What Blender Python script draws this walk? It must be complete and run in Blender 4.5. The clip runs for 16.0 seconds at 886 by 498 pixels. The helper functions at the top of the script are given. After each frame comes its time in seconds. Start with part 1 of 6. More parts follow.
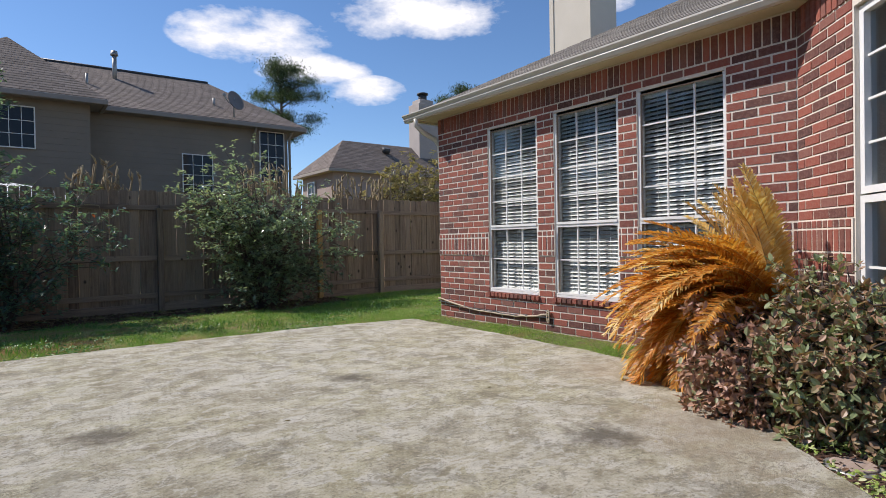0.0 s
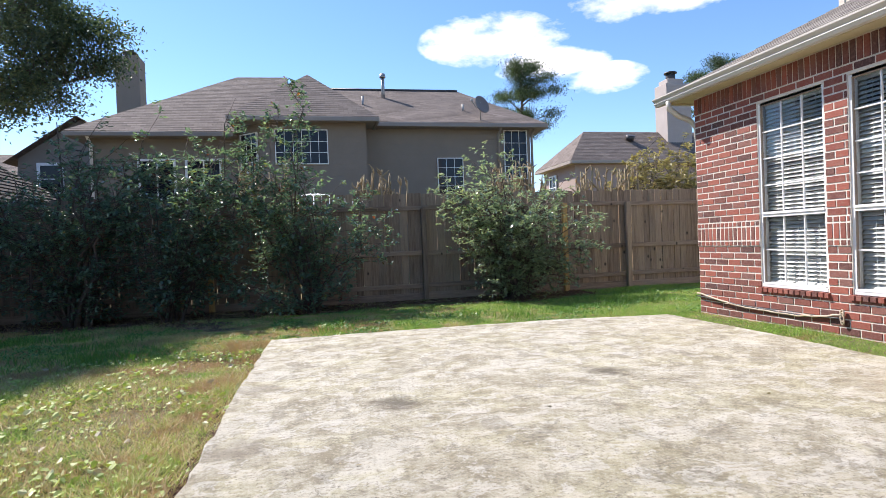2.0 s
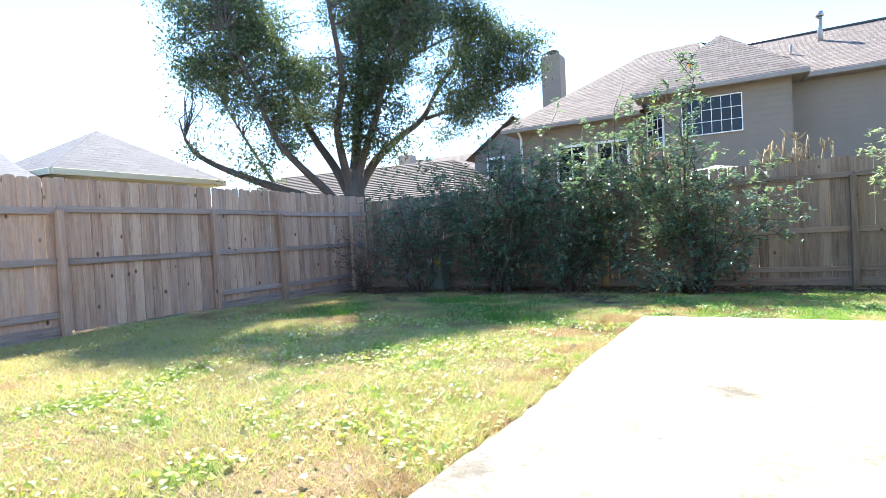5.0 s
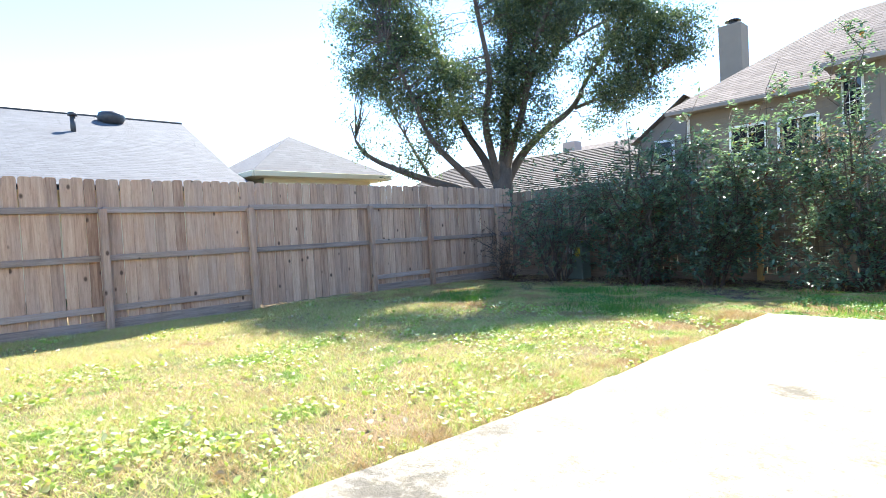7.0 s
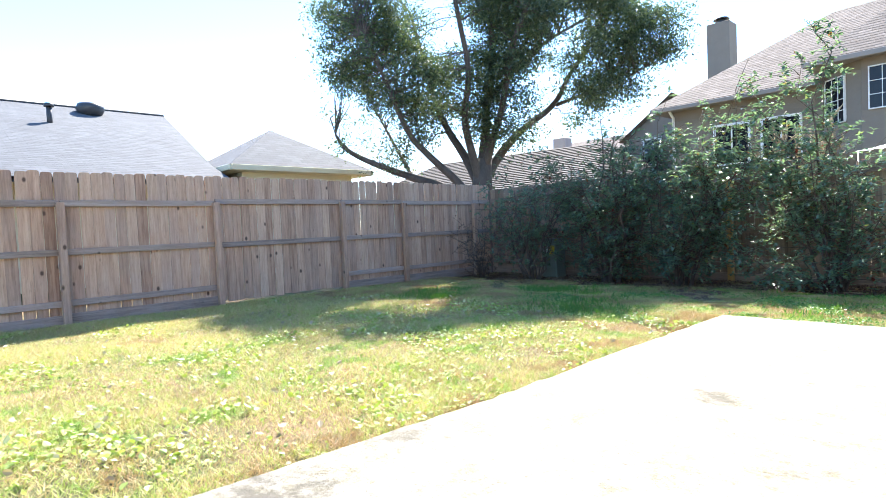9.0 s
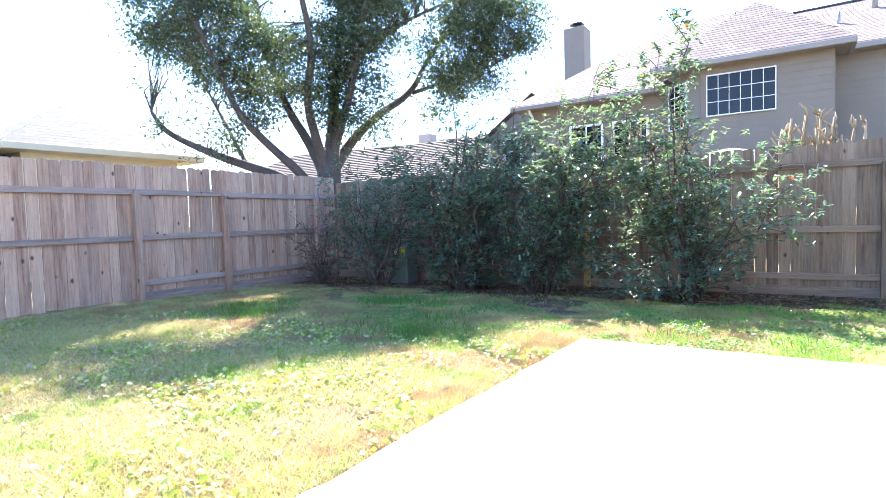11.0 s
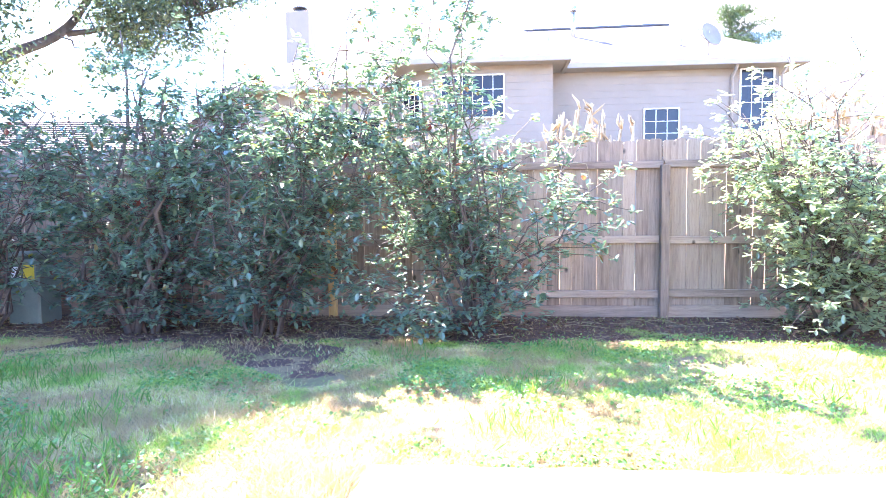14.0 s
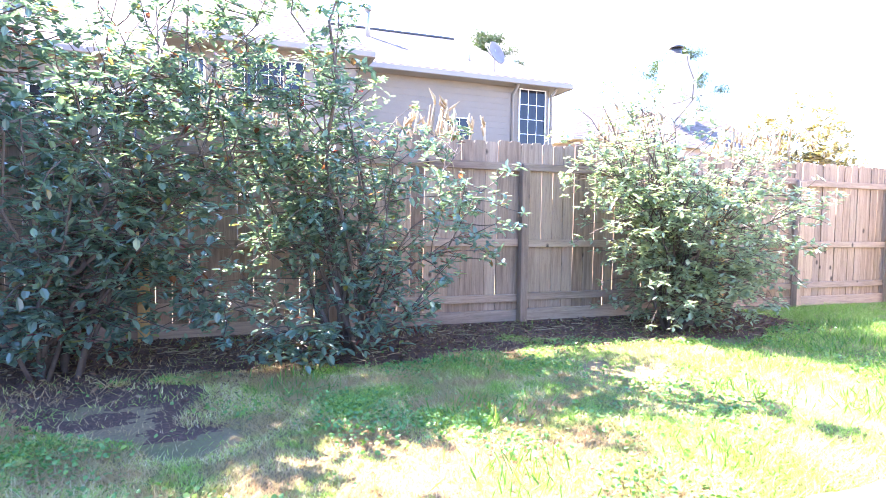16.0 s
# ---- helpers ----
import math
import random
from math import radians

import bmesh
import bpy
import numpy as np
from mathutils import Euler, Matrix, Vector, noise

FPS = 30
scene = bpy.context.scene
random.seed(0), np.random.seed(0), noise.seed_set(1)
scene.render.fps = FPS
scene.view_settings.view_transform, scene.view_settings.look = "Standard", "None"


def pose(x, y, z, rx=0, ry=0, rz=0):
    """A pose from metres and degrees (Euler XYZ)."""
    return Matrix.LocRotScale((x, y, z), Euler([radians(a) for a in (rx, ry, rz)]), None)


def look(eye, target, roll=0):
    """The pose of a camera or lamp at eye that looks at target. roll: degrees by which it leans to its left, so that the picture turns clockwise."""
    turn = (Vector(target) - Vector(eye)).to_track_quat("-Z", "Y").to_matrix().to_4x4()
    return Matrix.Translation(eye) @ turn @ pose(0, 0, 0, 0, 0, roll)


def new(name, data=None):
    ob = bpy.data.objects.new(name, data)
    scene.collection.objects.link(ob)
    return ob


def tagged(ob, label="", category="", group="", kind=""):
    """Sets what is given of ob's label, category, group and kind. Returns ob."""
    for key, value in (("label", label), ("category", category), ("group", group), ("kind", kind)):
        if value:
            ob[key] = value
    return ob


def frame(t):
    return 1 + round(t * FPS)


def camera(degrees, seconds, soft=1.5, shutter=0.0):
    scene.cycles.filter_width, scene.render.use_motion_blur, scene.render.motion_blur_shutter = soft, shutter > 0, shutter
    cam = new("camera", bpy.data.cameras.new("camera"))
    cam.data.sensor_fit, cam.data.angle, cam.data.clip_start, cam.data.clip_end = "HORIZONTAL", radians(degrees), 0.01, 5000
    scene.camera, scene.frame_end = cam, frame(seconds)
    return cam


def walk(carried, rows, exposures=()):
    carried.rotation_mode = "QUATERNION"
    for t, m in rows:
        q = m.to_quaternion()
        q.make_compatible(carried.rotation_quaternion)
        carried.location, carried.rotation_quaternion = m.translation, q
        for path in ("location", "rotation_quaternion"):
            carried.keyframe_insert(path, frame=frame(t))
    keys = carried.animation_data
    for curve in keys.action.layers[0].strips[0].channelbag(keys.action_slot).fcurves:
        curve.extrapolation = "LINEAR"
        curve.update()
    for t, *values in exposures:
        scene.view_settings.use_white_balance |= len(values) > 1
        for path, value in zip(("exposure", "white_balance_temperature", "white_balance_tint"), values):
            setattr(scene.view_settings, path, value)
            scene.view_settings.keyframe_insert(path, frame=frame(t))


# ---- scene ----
cam = camera(77.0, 16.0, soft=0.7)
PATH = [
    (0, (0.002, 0.087, 0.968), (1.213, 1.678, 0.944), -1.0),
    (0.5, (0.021, 0.073, 0.972), (1.003, 1.815, 0.944), -1.6),
    (1, (-0.018, 0.069, 0.972), (0.799, 1.895, 0.944), -2.0),
    (1.5, (-0.069, 0.074, 0.971), (0.538, 1.979, 0.947), -2.1),
    (2, (-0.118, 0.056, 0.97), (0.328, 2.006, 0.946), -2.2),
    (2.5, (-0.152, 0.005, 0.976), (0.134, 1.984, 0.947), -2.5),
    (3, (-0.117, -0.04, 0.992), (-0.063, 1.959, 0.96), -2.5),
    (3.5, (-0.043, -0.117, 1.008), (-0.268, 1.87, 0.976), -2.6),
    (4, (0.064, -0.199, 1.018), (-0.411, 1.744, 0.987), -2.6),
    (4.5, (0.219, -0.227, 1.019), (-0.496, 1.64, 0.981), -2.7),
    (5, (0.425, -0.205, 0.996), (-0.534, 1.549, 0.951), -3.0),
    (7.5, (1.416, -0.248, 1.054), (-0.051, 1.11, 0.991), -2.9),
    (8, (1.509, -0.185, 1.063), (0.044, 1.175, 0.996), -2.7),
    (8.5, (1.56, -0.06, 1.057), (0.091, 1.295, 0.986), -2.6),
    (9, (1.526, 0.119, 1.047), (0.092, 1.511, 0.969), -2.5),
    (9.5, (1.427, 0.391, 1.037), (0.139, 1.918, 0.951), -2.1),
    (12, (0.531, 2.522, 1.096), (-0.388, 4.294, 0.972), -1.4),
    (12.5, (0.29, 3.0, 1.092), (-0.446, 4.855, 0.96), -1.0),
    (13, (0.14, 3.385, 1.087), (-0.38, 5.313, 0.96), -0.7),
    (13.5, (0.052, 3.682, 1.058), (-0.231, 5.658, 0.947), -0.5),
    (14, (-0.126, 3.951, 1.05), (-0.274, 5.942, 0.939), -0.5),
    (14.5, (-0.384, 4.174, 1.01), (-0.278, 6.168, 0.9), 0.1),
    (15, (-0.599, 4.443, 0.999), (-0.32, 6.42, 0.89), 0.4),
    (15.5, (-0.821, 4.634, 1.0), (-0.384, 6.582, 0.895), 0.4),
    (16, (-1.088, 4.802, 1.017), (-0.405, 6.679, 0.917), 0.9),
]
EXPOSURES = [(0.0, 0.30, 6500, 15), (1.0, 0.60, 6500, 15), (2.0, 1.08, 6500, 17), (3.0, 1.48, 6500, 19), (4.0, 1.98, 6500, 16), (5.0, 2.40, 6450, 12), (7.5, 2.35, 6450, 10), (9.5, 2.35, 6450, 12), (12.0, 3.7, 6150, 28), (12.5, 4.05, 6150, 31), (13.5, 4.3, 6150, 32), (14.5, 4.22, 6150, 33), (16.0, 3.87, 6150, 33)]
walk(cam, [(t, look(eye, target, roll)) for t, eye, target, roll in PATH], EXPOSURES)

# ---- world and sun ----
SUN_EL = radians(47.5)
SUN_DIR = Vector((-0.65 * math.cos(SUN_EL), 0.76 * math.cos(SUN_EL), math.sin(SUN_EL)))
world = bpy.data.worlds.new("sky")
scene.world = world
world.use_nodes = True
wn, wl = world.node_tree.nodes, world.node_tree.links
wn.clear()
sky = wn.new("ShaderNodeTexSky")
sky.sky_type, sky.sun_disc = "NISHITA", False
sky.sun_elevation, sky.sun_rotation = SUN_EL, math.atan2(-0.65, 0.76)
sky.altitude, sky.air_density, sky.dust_density, sky.ozone_density = 600, 1.0, 0.1, 4.0
bg = wn.new("ShaderNodeBackground")
bg.inputs["Strength"].default_value = 0.115
wout = wn.new("ShaderNodeOutputWorld")
wtc = wn.new("ShaderNodeTexCoord")
wnz = wn.new("ShaderNodeTexNoise")
wnz.inputs["Scale"].default_value, wnz.inputs["Detail"].default_value, wnz.inputs["Roughness"].default_value = 9.0, 9, 0.6
wmp = wn.new("ShaderNodeMapping")
wmp.inputs["Scale"].default_value = (1, 1, 2.2)
wl.new(wtc.outputs["Generated"], wmp.inputs["Vector"])
wl.new(wmp.outputs[0], wnz.inputs["Vector"])


def wmath(op, a, b):
    nd = wn.new("ShaderNodeMath")
    nd.operation = op
    for k, v in enumerate((a, b)):
        if isinstance(v, (int, float)):
            nd.inputs[k].default_value = v
        else:
            wl.new(v, nd.inputs[k])
    return nd.outputs[0]


# a few fair-weather clouds: (azimuth from +y to +x, elevation, half width, half height), degrees
near_cloud = None
for az, el, hw, hh in ((19.0, 19.6, 8, 2.8), (24.5, 17.0, 6, 1.9), (29.5, 15.2, 4.5, 1.6), (35.5, 22.2, 9, 3.0), (37, 25.5, 8, 3.5), (55, 23, 3, 2)):
    a, e = radians(az), radians(el)
    c = Vector((math.sin(a) * math.cos(e), math.cos(a) * math.cos(e), math.sin(e)))
    right = Vector((math.cos(a), -math.sin(a), 0))
    up = right.cross(c)
    parts = []
    for axis, half in ((right, hw), (up, hh)):
        dn = wn.new("ShaderNodeVectorMath")
        dn.operation = "DOT_PRODUCT"
        dn.inputs[1].default_value = axis
        wl.new(wtc.outputs["Generated"], dn.inputs[0])
        off = wmath("SUBTRACT", dn.outputs["Value"], axis.dot(c))
        parts.append(wmath("POWER", wmath("ABSOLUTE", wmath("DIVIDE", off, math.sin(radians(half))), 0), 2))
    fn = wn.new("ShaderNodeVectorMath")
    fn.operation = "DOT_PRODUCT"
    fn.inputs[1].default_value = c
    wl.new(wtc.outputs["Generated"], fn.inputs[0])
    ahead = wmath("GREATER_THAN", fn.outputs["Value"], 0.5)
    blob = wmath("MULTIPLY", wmath("MAXIMUM", wmath("SUBTRACT", 1.0, wmath("ADD", parts[0], parts[1])), 0.0), ahead)
    near_cloud = blob if near_cloud is None else wmath("MAXIMUM", near_cloud, blob)
cover = wmath("ADD", wmath("MULTIPLY", wmath("SUBTRACT", wnz.outputs["Fac"], 0.5), 3.2), near_cloud)
cover = wmath("MULTIPLY", cover, wmath("MINIMUM", wmath("MULTIPLY", near_cloud, 6.0), 1.0))
cr = wn.new("ShaderNodeValToRGB")
cr.color_ramp.elements[0].position, cr.color_ramp.elements[1].position = 0.18, 1.0
wl.new(cover, cr.inputs[0])
wmx = wn.new("ShaderNodeMix")
wmx.data_type = "RGBA"
wl.new(cr.outputs[0], wmx.inputs["Factor"])
hs = wn.new("ShaderNodeHueSaturation")
hs.inputs["Saturation"].default_value, hs.inputs["Value"].default_value = 1.10, 0.98
wl.new(sky.outputs[0], hs.inputs["Color"])
wl.new(hs.outputs[0], wmx.inputs[6])
wmx.inputs[7].default_value = (7.2, 7.3, 7.5, 1)
wl.new(wmx.outputs[2], bg.inputs[0])
wl.new(bg.outputs[0], wout.inputs[0])

sun = new("sun", bpy.data.lights.new("sun", "SUN"))
sun.data.energy, sun.data.angle, sun.data.color = 4.0, radians(0.53), (1.0, 0.95, 0.87)
sun.matrix_world = look(SUN_DIR * 40, (0, 0, 0))


# ---- materials ----
def material(name, rough=0.8, metal=0.0):
    m = bpy.data.materials.new(name)
    m.use_nodes = True
    n = m.node_tree.nodes
    b = n["Principled BSDF"]
    b.inputs["Roughness"].default_value = rough
    b.inputs["Metallic"].default_value = metal
    return m, n, m.node_tree.links, b


def ramp(n, l, source, stops):
    r = n.new("ShaderNodeValToRGB")
    while len(r.color_ramp.elements) < len(stops):
        r.color_ramp.elements.new(0.5)
    for e, (p, c) in zip(r.color_ramp.elements, stops):
        e.position, e.color = p, (*c, 1)
    l.new(source, r.inputs[0])
    return r.outputs[0]


def noise_tex(n, l, scale, detail=4, rough=0.6, vector=None):
    t = n.new("ShaderNodeTexNoise")
    t.inputs["Scale"].default_value, t.inputs["Detail"].default_value, t.inputs["Roughness"].default_value = scale, detail, rough
    if vector is not None:
        l.new(vector, t.inputs["Vector"])
    return t.outputs["Fac"]


def coords(n, l, scale=(1, 1, 1), kind="Object", add=None):
    c = n.new("ShaderNodeTexCoord")
    m = n.new("ShaderNodeMapping")
    m.inputs["Scale"].default_value = scale
    l.new(c.outputs[kind], m.inputs["Vector"])
    if add is not None:
        l.new(add, m.inputs["Location"])
    return m.outputs[0]


def mix(n, l, fac, a, b, mode="MIX"):
    m = n.new("ShaderNodeMix")
    m.data_type, m.blend_type = "RGBA", mode
    for s, v in ((m.inputs["Factor"], fac), (m.inputs[6], a), (m.inputs[7], b)):
        if isinstance(v, bpy.types.NodeSocket):
            l.new(v, s)
        else:
            s.default_value = v if isinstance(v, float) else (*v, 1)
    return m.outputs[2]


def math_node(n, l, op, a, b=0.0, clamp=False):
    m = n.new("ShaderNodeMath")
    m.operation, m.use_clamp = op, clamp
    for s, v in ((m.inputs[0], a), (m.inputs[1], b)):
        if isinstance(v, bpy.types.NodeSocket):
            l.new(v, s)
        else:
            s.default_value = v
    return m.outputs[0]


def bump(n, l, b, height, strength=0.3, distance=0.01):
    u = n.new("ShaderNodeBump")
    u.inputs["Strength"].default_value, u.inputs["Distance"].default_value = strength, distance
    l.new(height, u.inputs["Height"])
    l.new(u.outputs[0], b.inputs["Normal"])


def varied(name, dark, light, scale=8.0, rough=0.8, relief=0.2, fine=60.0, random_from=None, tint=0.0, metal=0.0, stretch=(1, 1, 1)):
    """A mottled surface: two scales of noise between two colours, with fine relief; pieces may differ one from another."""
    m, n, l, b = material(name, rough, metal)
    v = coords(n, l, stretch)
    big = noise_tex(n, l, scale, 5, 0.6, v)
    small = noise_tex(n, l, fine, 4, 0.7, v)
    f = math_node(n, l, "ADD", math_node(n, l, "MULTIPLY", big, 0.6), math_node(n, l, "MULTIPLY", small, 0.4))
    if random_from:
        src = n.new("ShaderNodeObjectInfo").outputs["Random"] if random_from == "object" else n.new("ShaderNodeNewGeometry").outputs["Random Per Island"]
        f = math_node(n, l, "ADD", f, math_node(n, l, "MULTIPLY", math_node(n, l, "SUBTRACT", src, 0.5), tint))
    l.new(ramp(n, l, f, [(0.3, dark), (0.7, light)]), b.inputs["Base Color"])
    bump(n, l, b, small, relief, 0.004)
    return m


def brick_material(name, source):
    m, n, l, b = material(name, 0.85)
    src = n.new("ShaderNodeObjectInfo").outputs["Random"] if source == "object" else n.new("ShaderNodeNewGeometry").outputs["Random Per Island"]
    base = ramp(n, l, src, [(0.0, (0.085, 0.038, 0.034)), (0.22, (0.155, 0.055, 0.043)), (0.5, (0.258, 0.071, 0.049)), (0.8, (0.325, 0.094, 0.062)), (1.0, (0.185, 0.088, 0.072))])
    v = coords(n, l)
    spots = noise_tex(n, l, 35.0, 5, 0.7, v)
    speck = noise_tex(n, l, 160.0, 3, 0.7, v)
    c = mix(n, l, ramp(n, l, spots, [(0.45, (0, 0, 0)), (0.75, (0.6, 0.6, 0.6))]), base, (0.30, 0.17, 0.13))
    c = mix(n, l, ramp(n, l, speck, [(0.3, (0.55, 0.55, 0.55)), (0.42, (0, 0, 0))]), c, (0.05, 0.03, 0.028))
    l.new(c, b.inputs["Base Color"])
    bump(n, l, b, speck, 0.5, 0.004)
    return m


def wood_material(name, tones, grey, grain_scale=(14, 14, 0.9)):
    """Weathered boards: grain along the board, knots, grey bleach and damp."""
    m, n, l, b = material(name, 0.85)
    o = n.new("ShaderNodeObjectInfo")
    src = o.outputs["Random"]
    comb = n.new("ShaderNodeCombineXYZ")
    for k in range(3):
        l.new(math_node(n, l, "MULTIPLY", src, 37.0 + 11 * k), comb.inputs[k])
    v = coords(n, l, grain_scale, "Object", comb.outputs[0])
    grain = noise_tex(n, l, 2.2, 6, 0.65, v)
    fine = noise_tex(n, l, 11.0, 4, 0.7, v)
    v2 = coords(n, l, (5, 5, 3.2), "Object", comb.outputs[0])
    vor = n.new("ShaderNodeTexVoronoi")
    vor.inputs["Scale"].default_value = 0.9
    l.new(v2, vor.inputs["Vector"])
    knots = ramp(n, l, vor.outputs["Distance"], [(0.06, (1, 1, 1)), (0.13, (0, 0, 0))])
    f = math_node(n, l, "ADD", grain, math_node(n, l, "MULTIPLY", math_node(n, l, "SUBTRACT", src, 0.5), 0.35))
    c = ramp(n, l, f, [(0.25, tones[0]), (0.5, tones[1]), (0.75, tones[2])])
    stain = noise_tex(n, l, 1.3, 4, 0.6, coords(n, l, (1, 1, 0.5), "Object", comb.outputs[0]))
    c = mix(n, l, ramp(n, l, stain, [(0.45, (0, 0, 0)), (0.75, (0.6, 0.6, 0.6))]), c, grey)
    c = mix(n, l, knots, c, tuple(x * 0.35 for x in tones[0]))
    c = mix(n, l, ramp(n, l, fine, [(0.30, (0.5, 0.5, 0.5)), (0.45, (0, 0, 0))]), c, tuple(x * 0.6 for x in tones[0]))
    l.new(c, b.inputs["Base Color"])
    bump(n, l, b, grain, 0.35, 0.006)
    return m


def shingle_material(name, dark, light, row=0.15):
    m, n, l, b = material(name, 0.92)
    uv = coords(n, l, (1, 1, 1), "UV")
    br = n.new("ShaderNodeTexBrick")
    br.inputs["Scale"].default_value = 1.0
    br.inputs["Brick Width"].default_value, br.inputs["Row Height"].default_value = 0.3, row
    br.inputs["Mortar Size"].default_value = 0.006
    br.inputs["Color1"].default_value, br.inputs["Color2"].default_value = (*dark, 1), (*light, 1)
    br.inputs["Mortar"].default_value = (*[x * 0.4 for x in dark], 1)
    l.new(uv, br.inputs["Vector"])
    big = noise_tex(n, l, 0.7, 5, 0.65, uv)
    c = mix(n, l, ramp(n, l, big, [(0.35, (0.5, 0.5, 0.5)), (0.65, (0, 0, 0))]), br.outputs["Color"], tuple(x * 0.75 for x in dark))
    grit = noise_tex(n, l, 90.0, 3, 0.8, uv)
    c = mix(n, l, 0.35, c, ramp(n, l, grit, [(0.3, tuple(x * 0.5 for x in dark)), (0.7, tuple(min(1, x * 1.35) for x in light))]))
    l.new(c, b.inputs["Base Color"])
    bump(n, l, b, grit, 0.5, 0.006)
    return m


def glass_material():
    m, n, l, b = material("window_glass", 0.02)
    n.remove(b)
    tr, gl, fr, mx = n.new("ShaderNodeBsdfTransparent"), n.new("ShaderNodeBsdfGlossy"), n.new("ShaderNodeFresnel"), n.new("ShaderNodeMixShader")
    tr.inputs[0].default_value = (0.86, 0.9, 0.88, 1)
    gl.inputs["Roughness"].default_value = 0.01
    fr.inputs["IOR"].default_value = 1.6
    l.new(fr.outputs[0], mx.inputs[0])
    l.new(tr.outputs[0], mx.inputs[1])
    l.new(gl.outputs[0], mx.inputs[2])
    l.new(mx.outputs[0], n["Material Output"].inputs["Surface"])
    return m


def leaf_material(name, stops, rough=0.38, glow=0.35, coat=0.0):
    """Leaves: colour from leaf to leaf, with some light let through."""
    m, n, l, b = material(name, rough)
    g = n.new("ShaderNodeNewGeometry")
    b.inputs["Specular IOR Level"].default_value = 0.75
    b.inputs["Coat Weight"].default_value, b.inputs["Coat Roughness"].default_value = coat, 0.14
    c = ramp(n, l, g.outputs["Random Per Island"], stops)
    v = coords(n, l)
    patch = noise_tex(n, l, 1.6, 3, 0.6, v)
    c = mix(n, l, ramp(n, l, patch, [(0.4, (0.22, 0.22, 0.22)), (0.6, (0, 0, 0))]), c, tuple(x * 0.8 for x in stops[0][1]))
    l.new(c, b.inputs["Base Color"])
    t, mx = n.new("ShaderNodeBsdfTranslucent"), n.new("ShaderNodeMixShader")
    l.new(mix(n, l, 1.0, c, (1.0, 1.0, 0.55), "MULTIPLY"), t.inputs[0])
    mx.inputs[0].default_value = glow
    l.new(b.outputs[0], mx.inputs[1])
    l.new(t.outputs[0], mx.inputs[2])
    l.new(mx.outputs[0], n["Material Output"].inputs["Surface"])
    return m


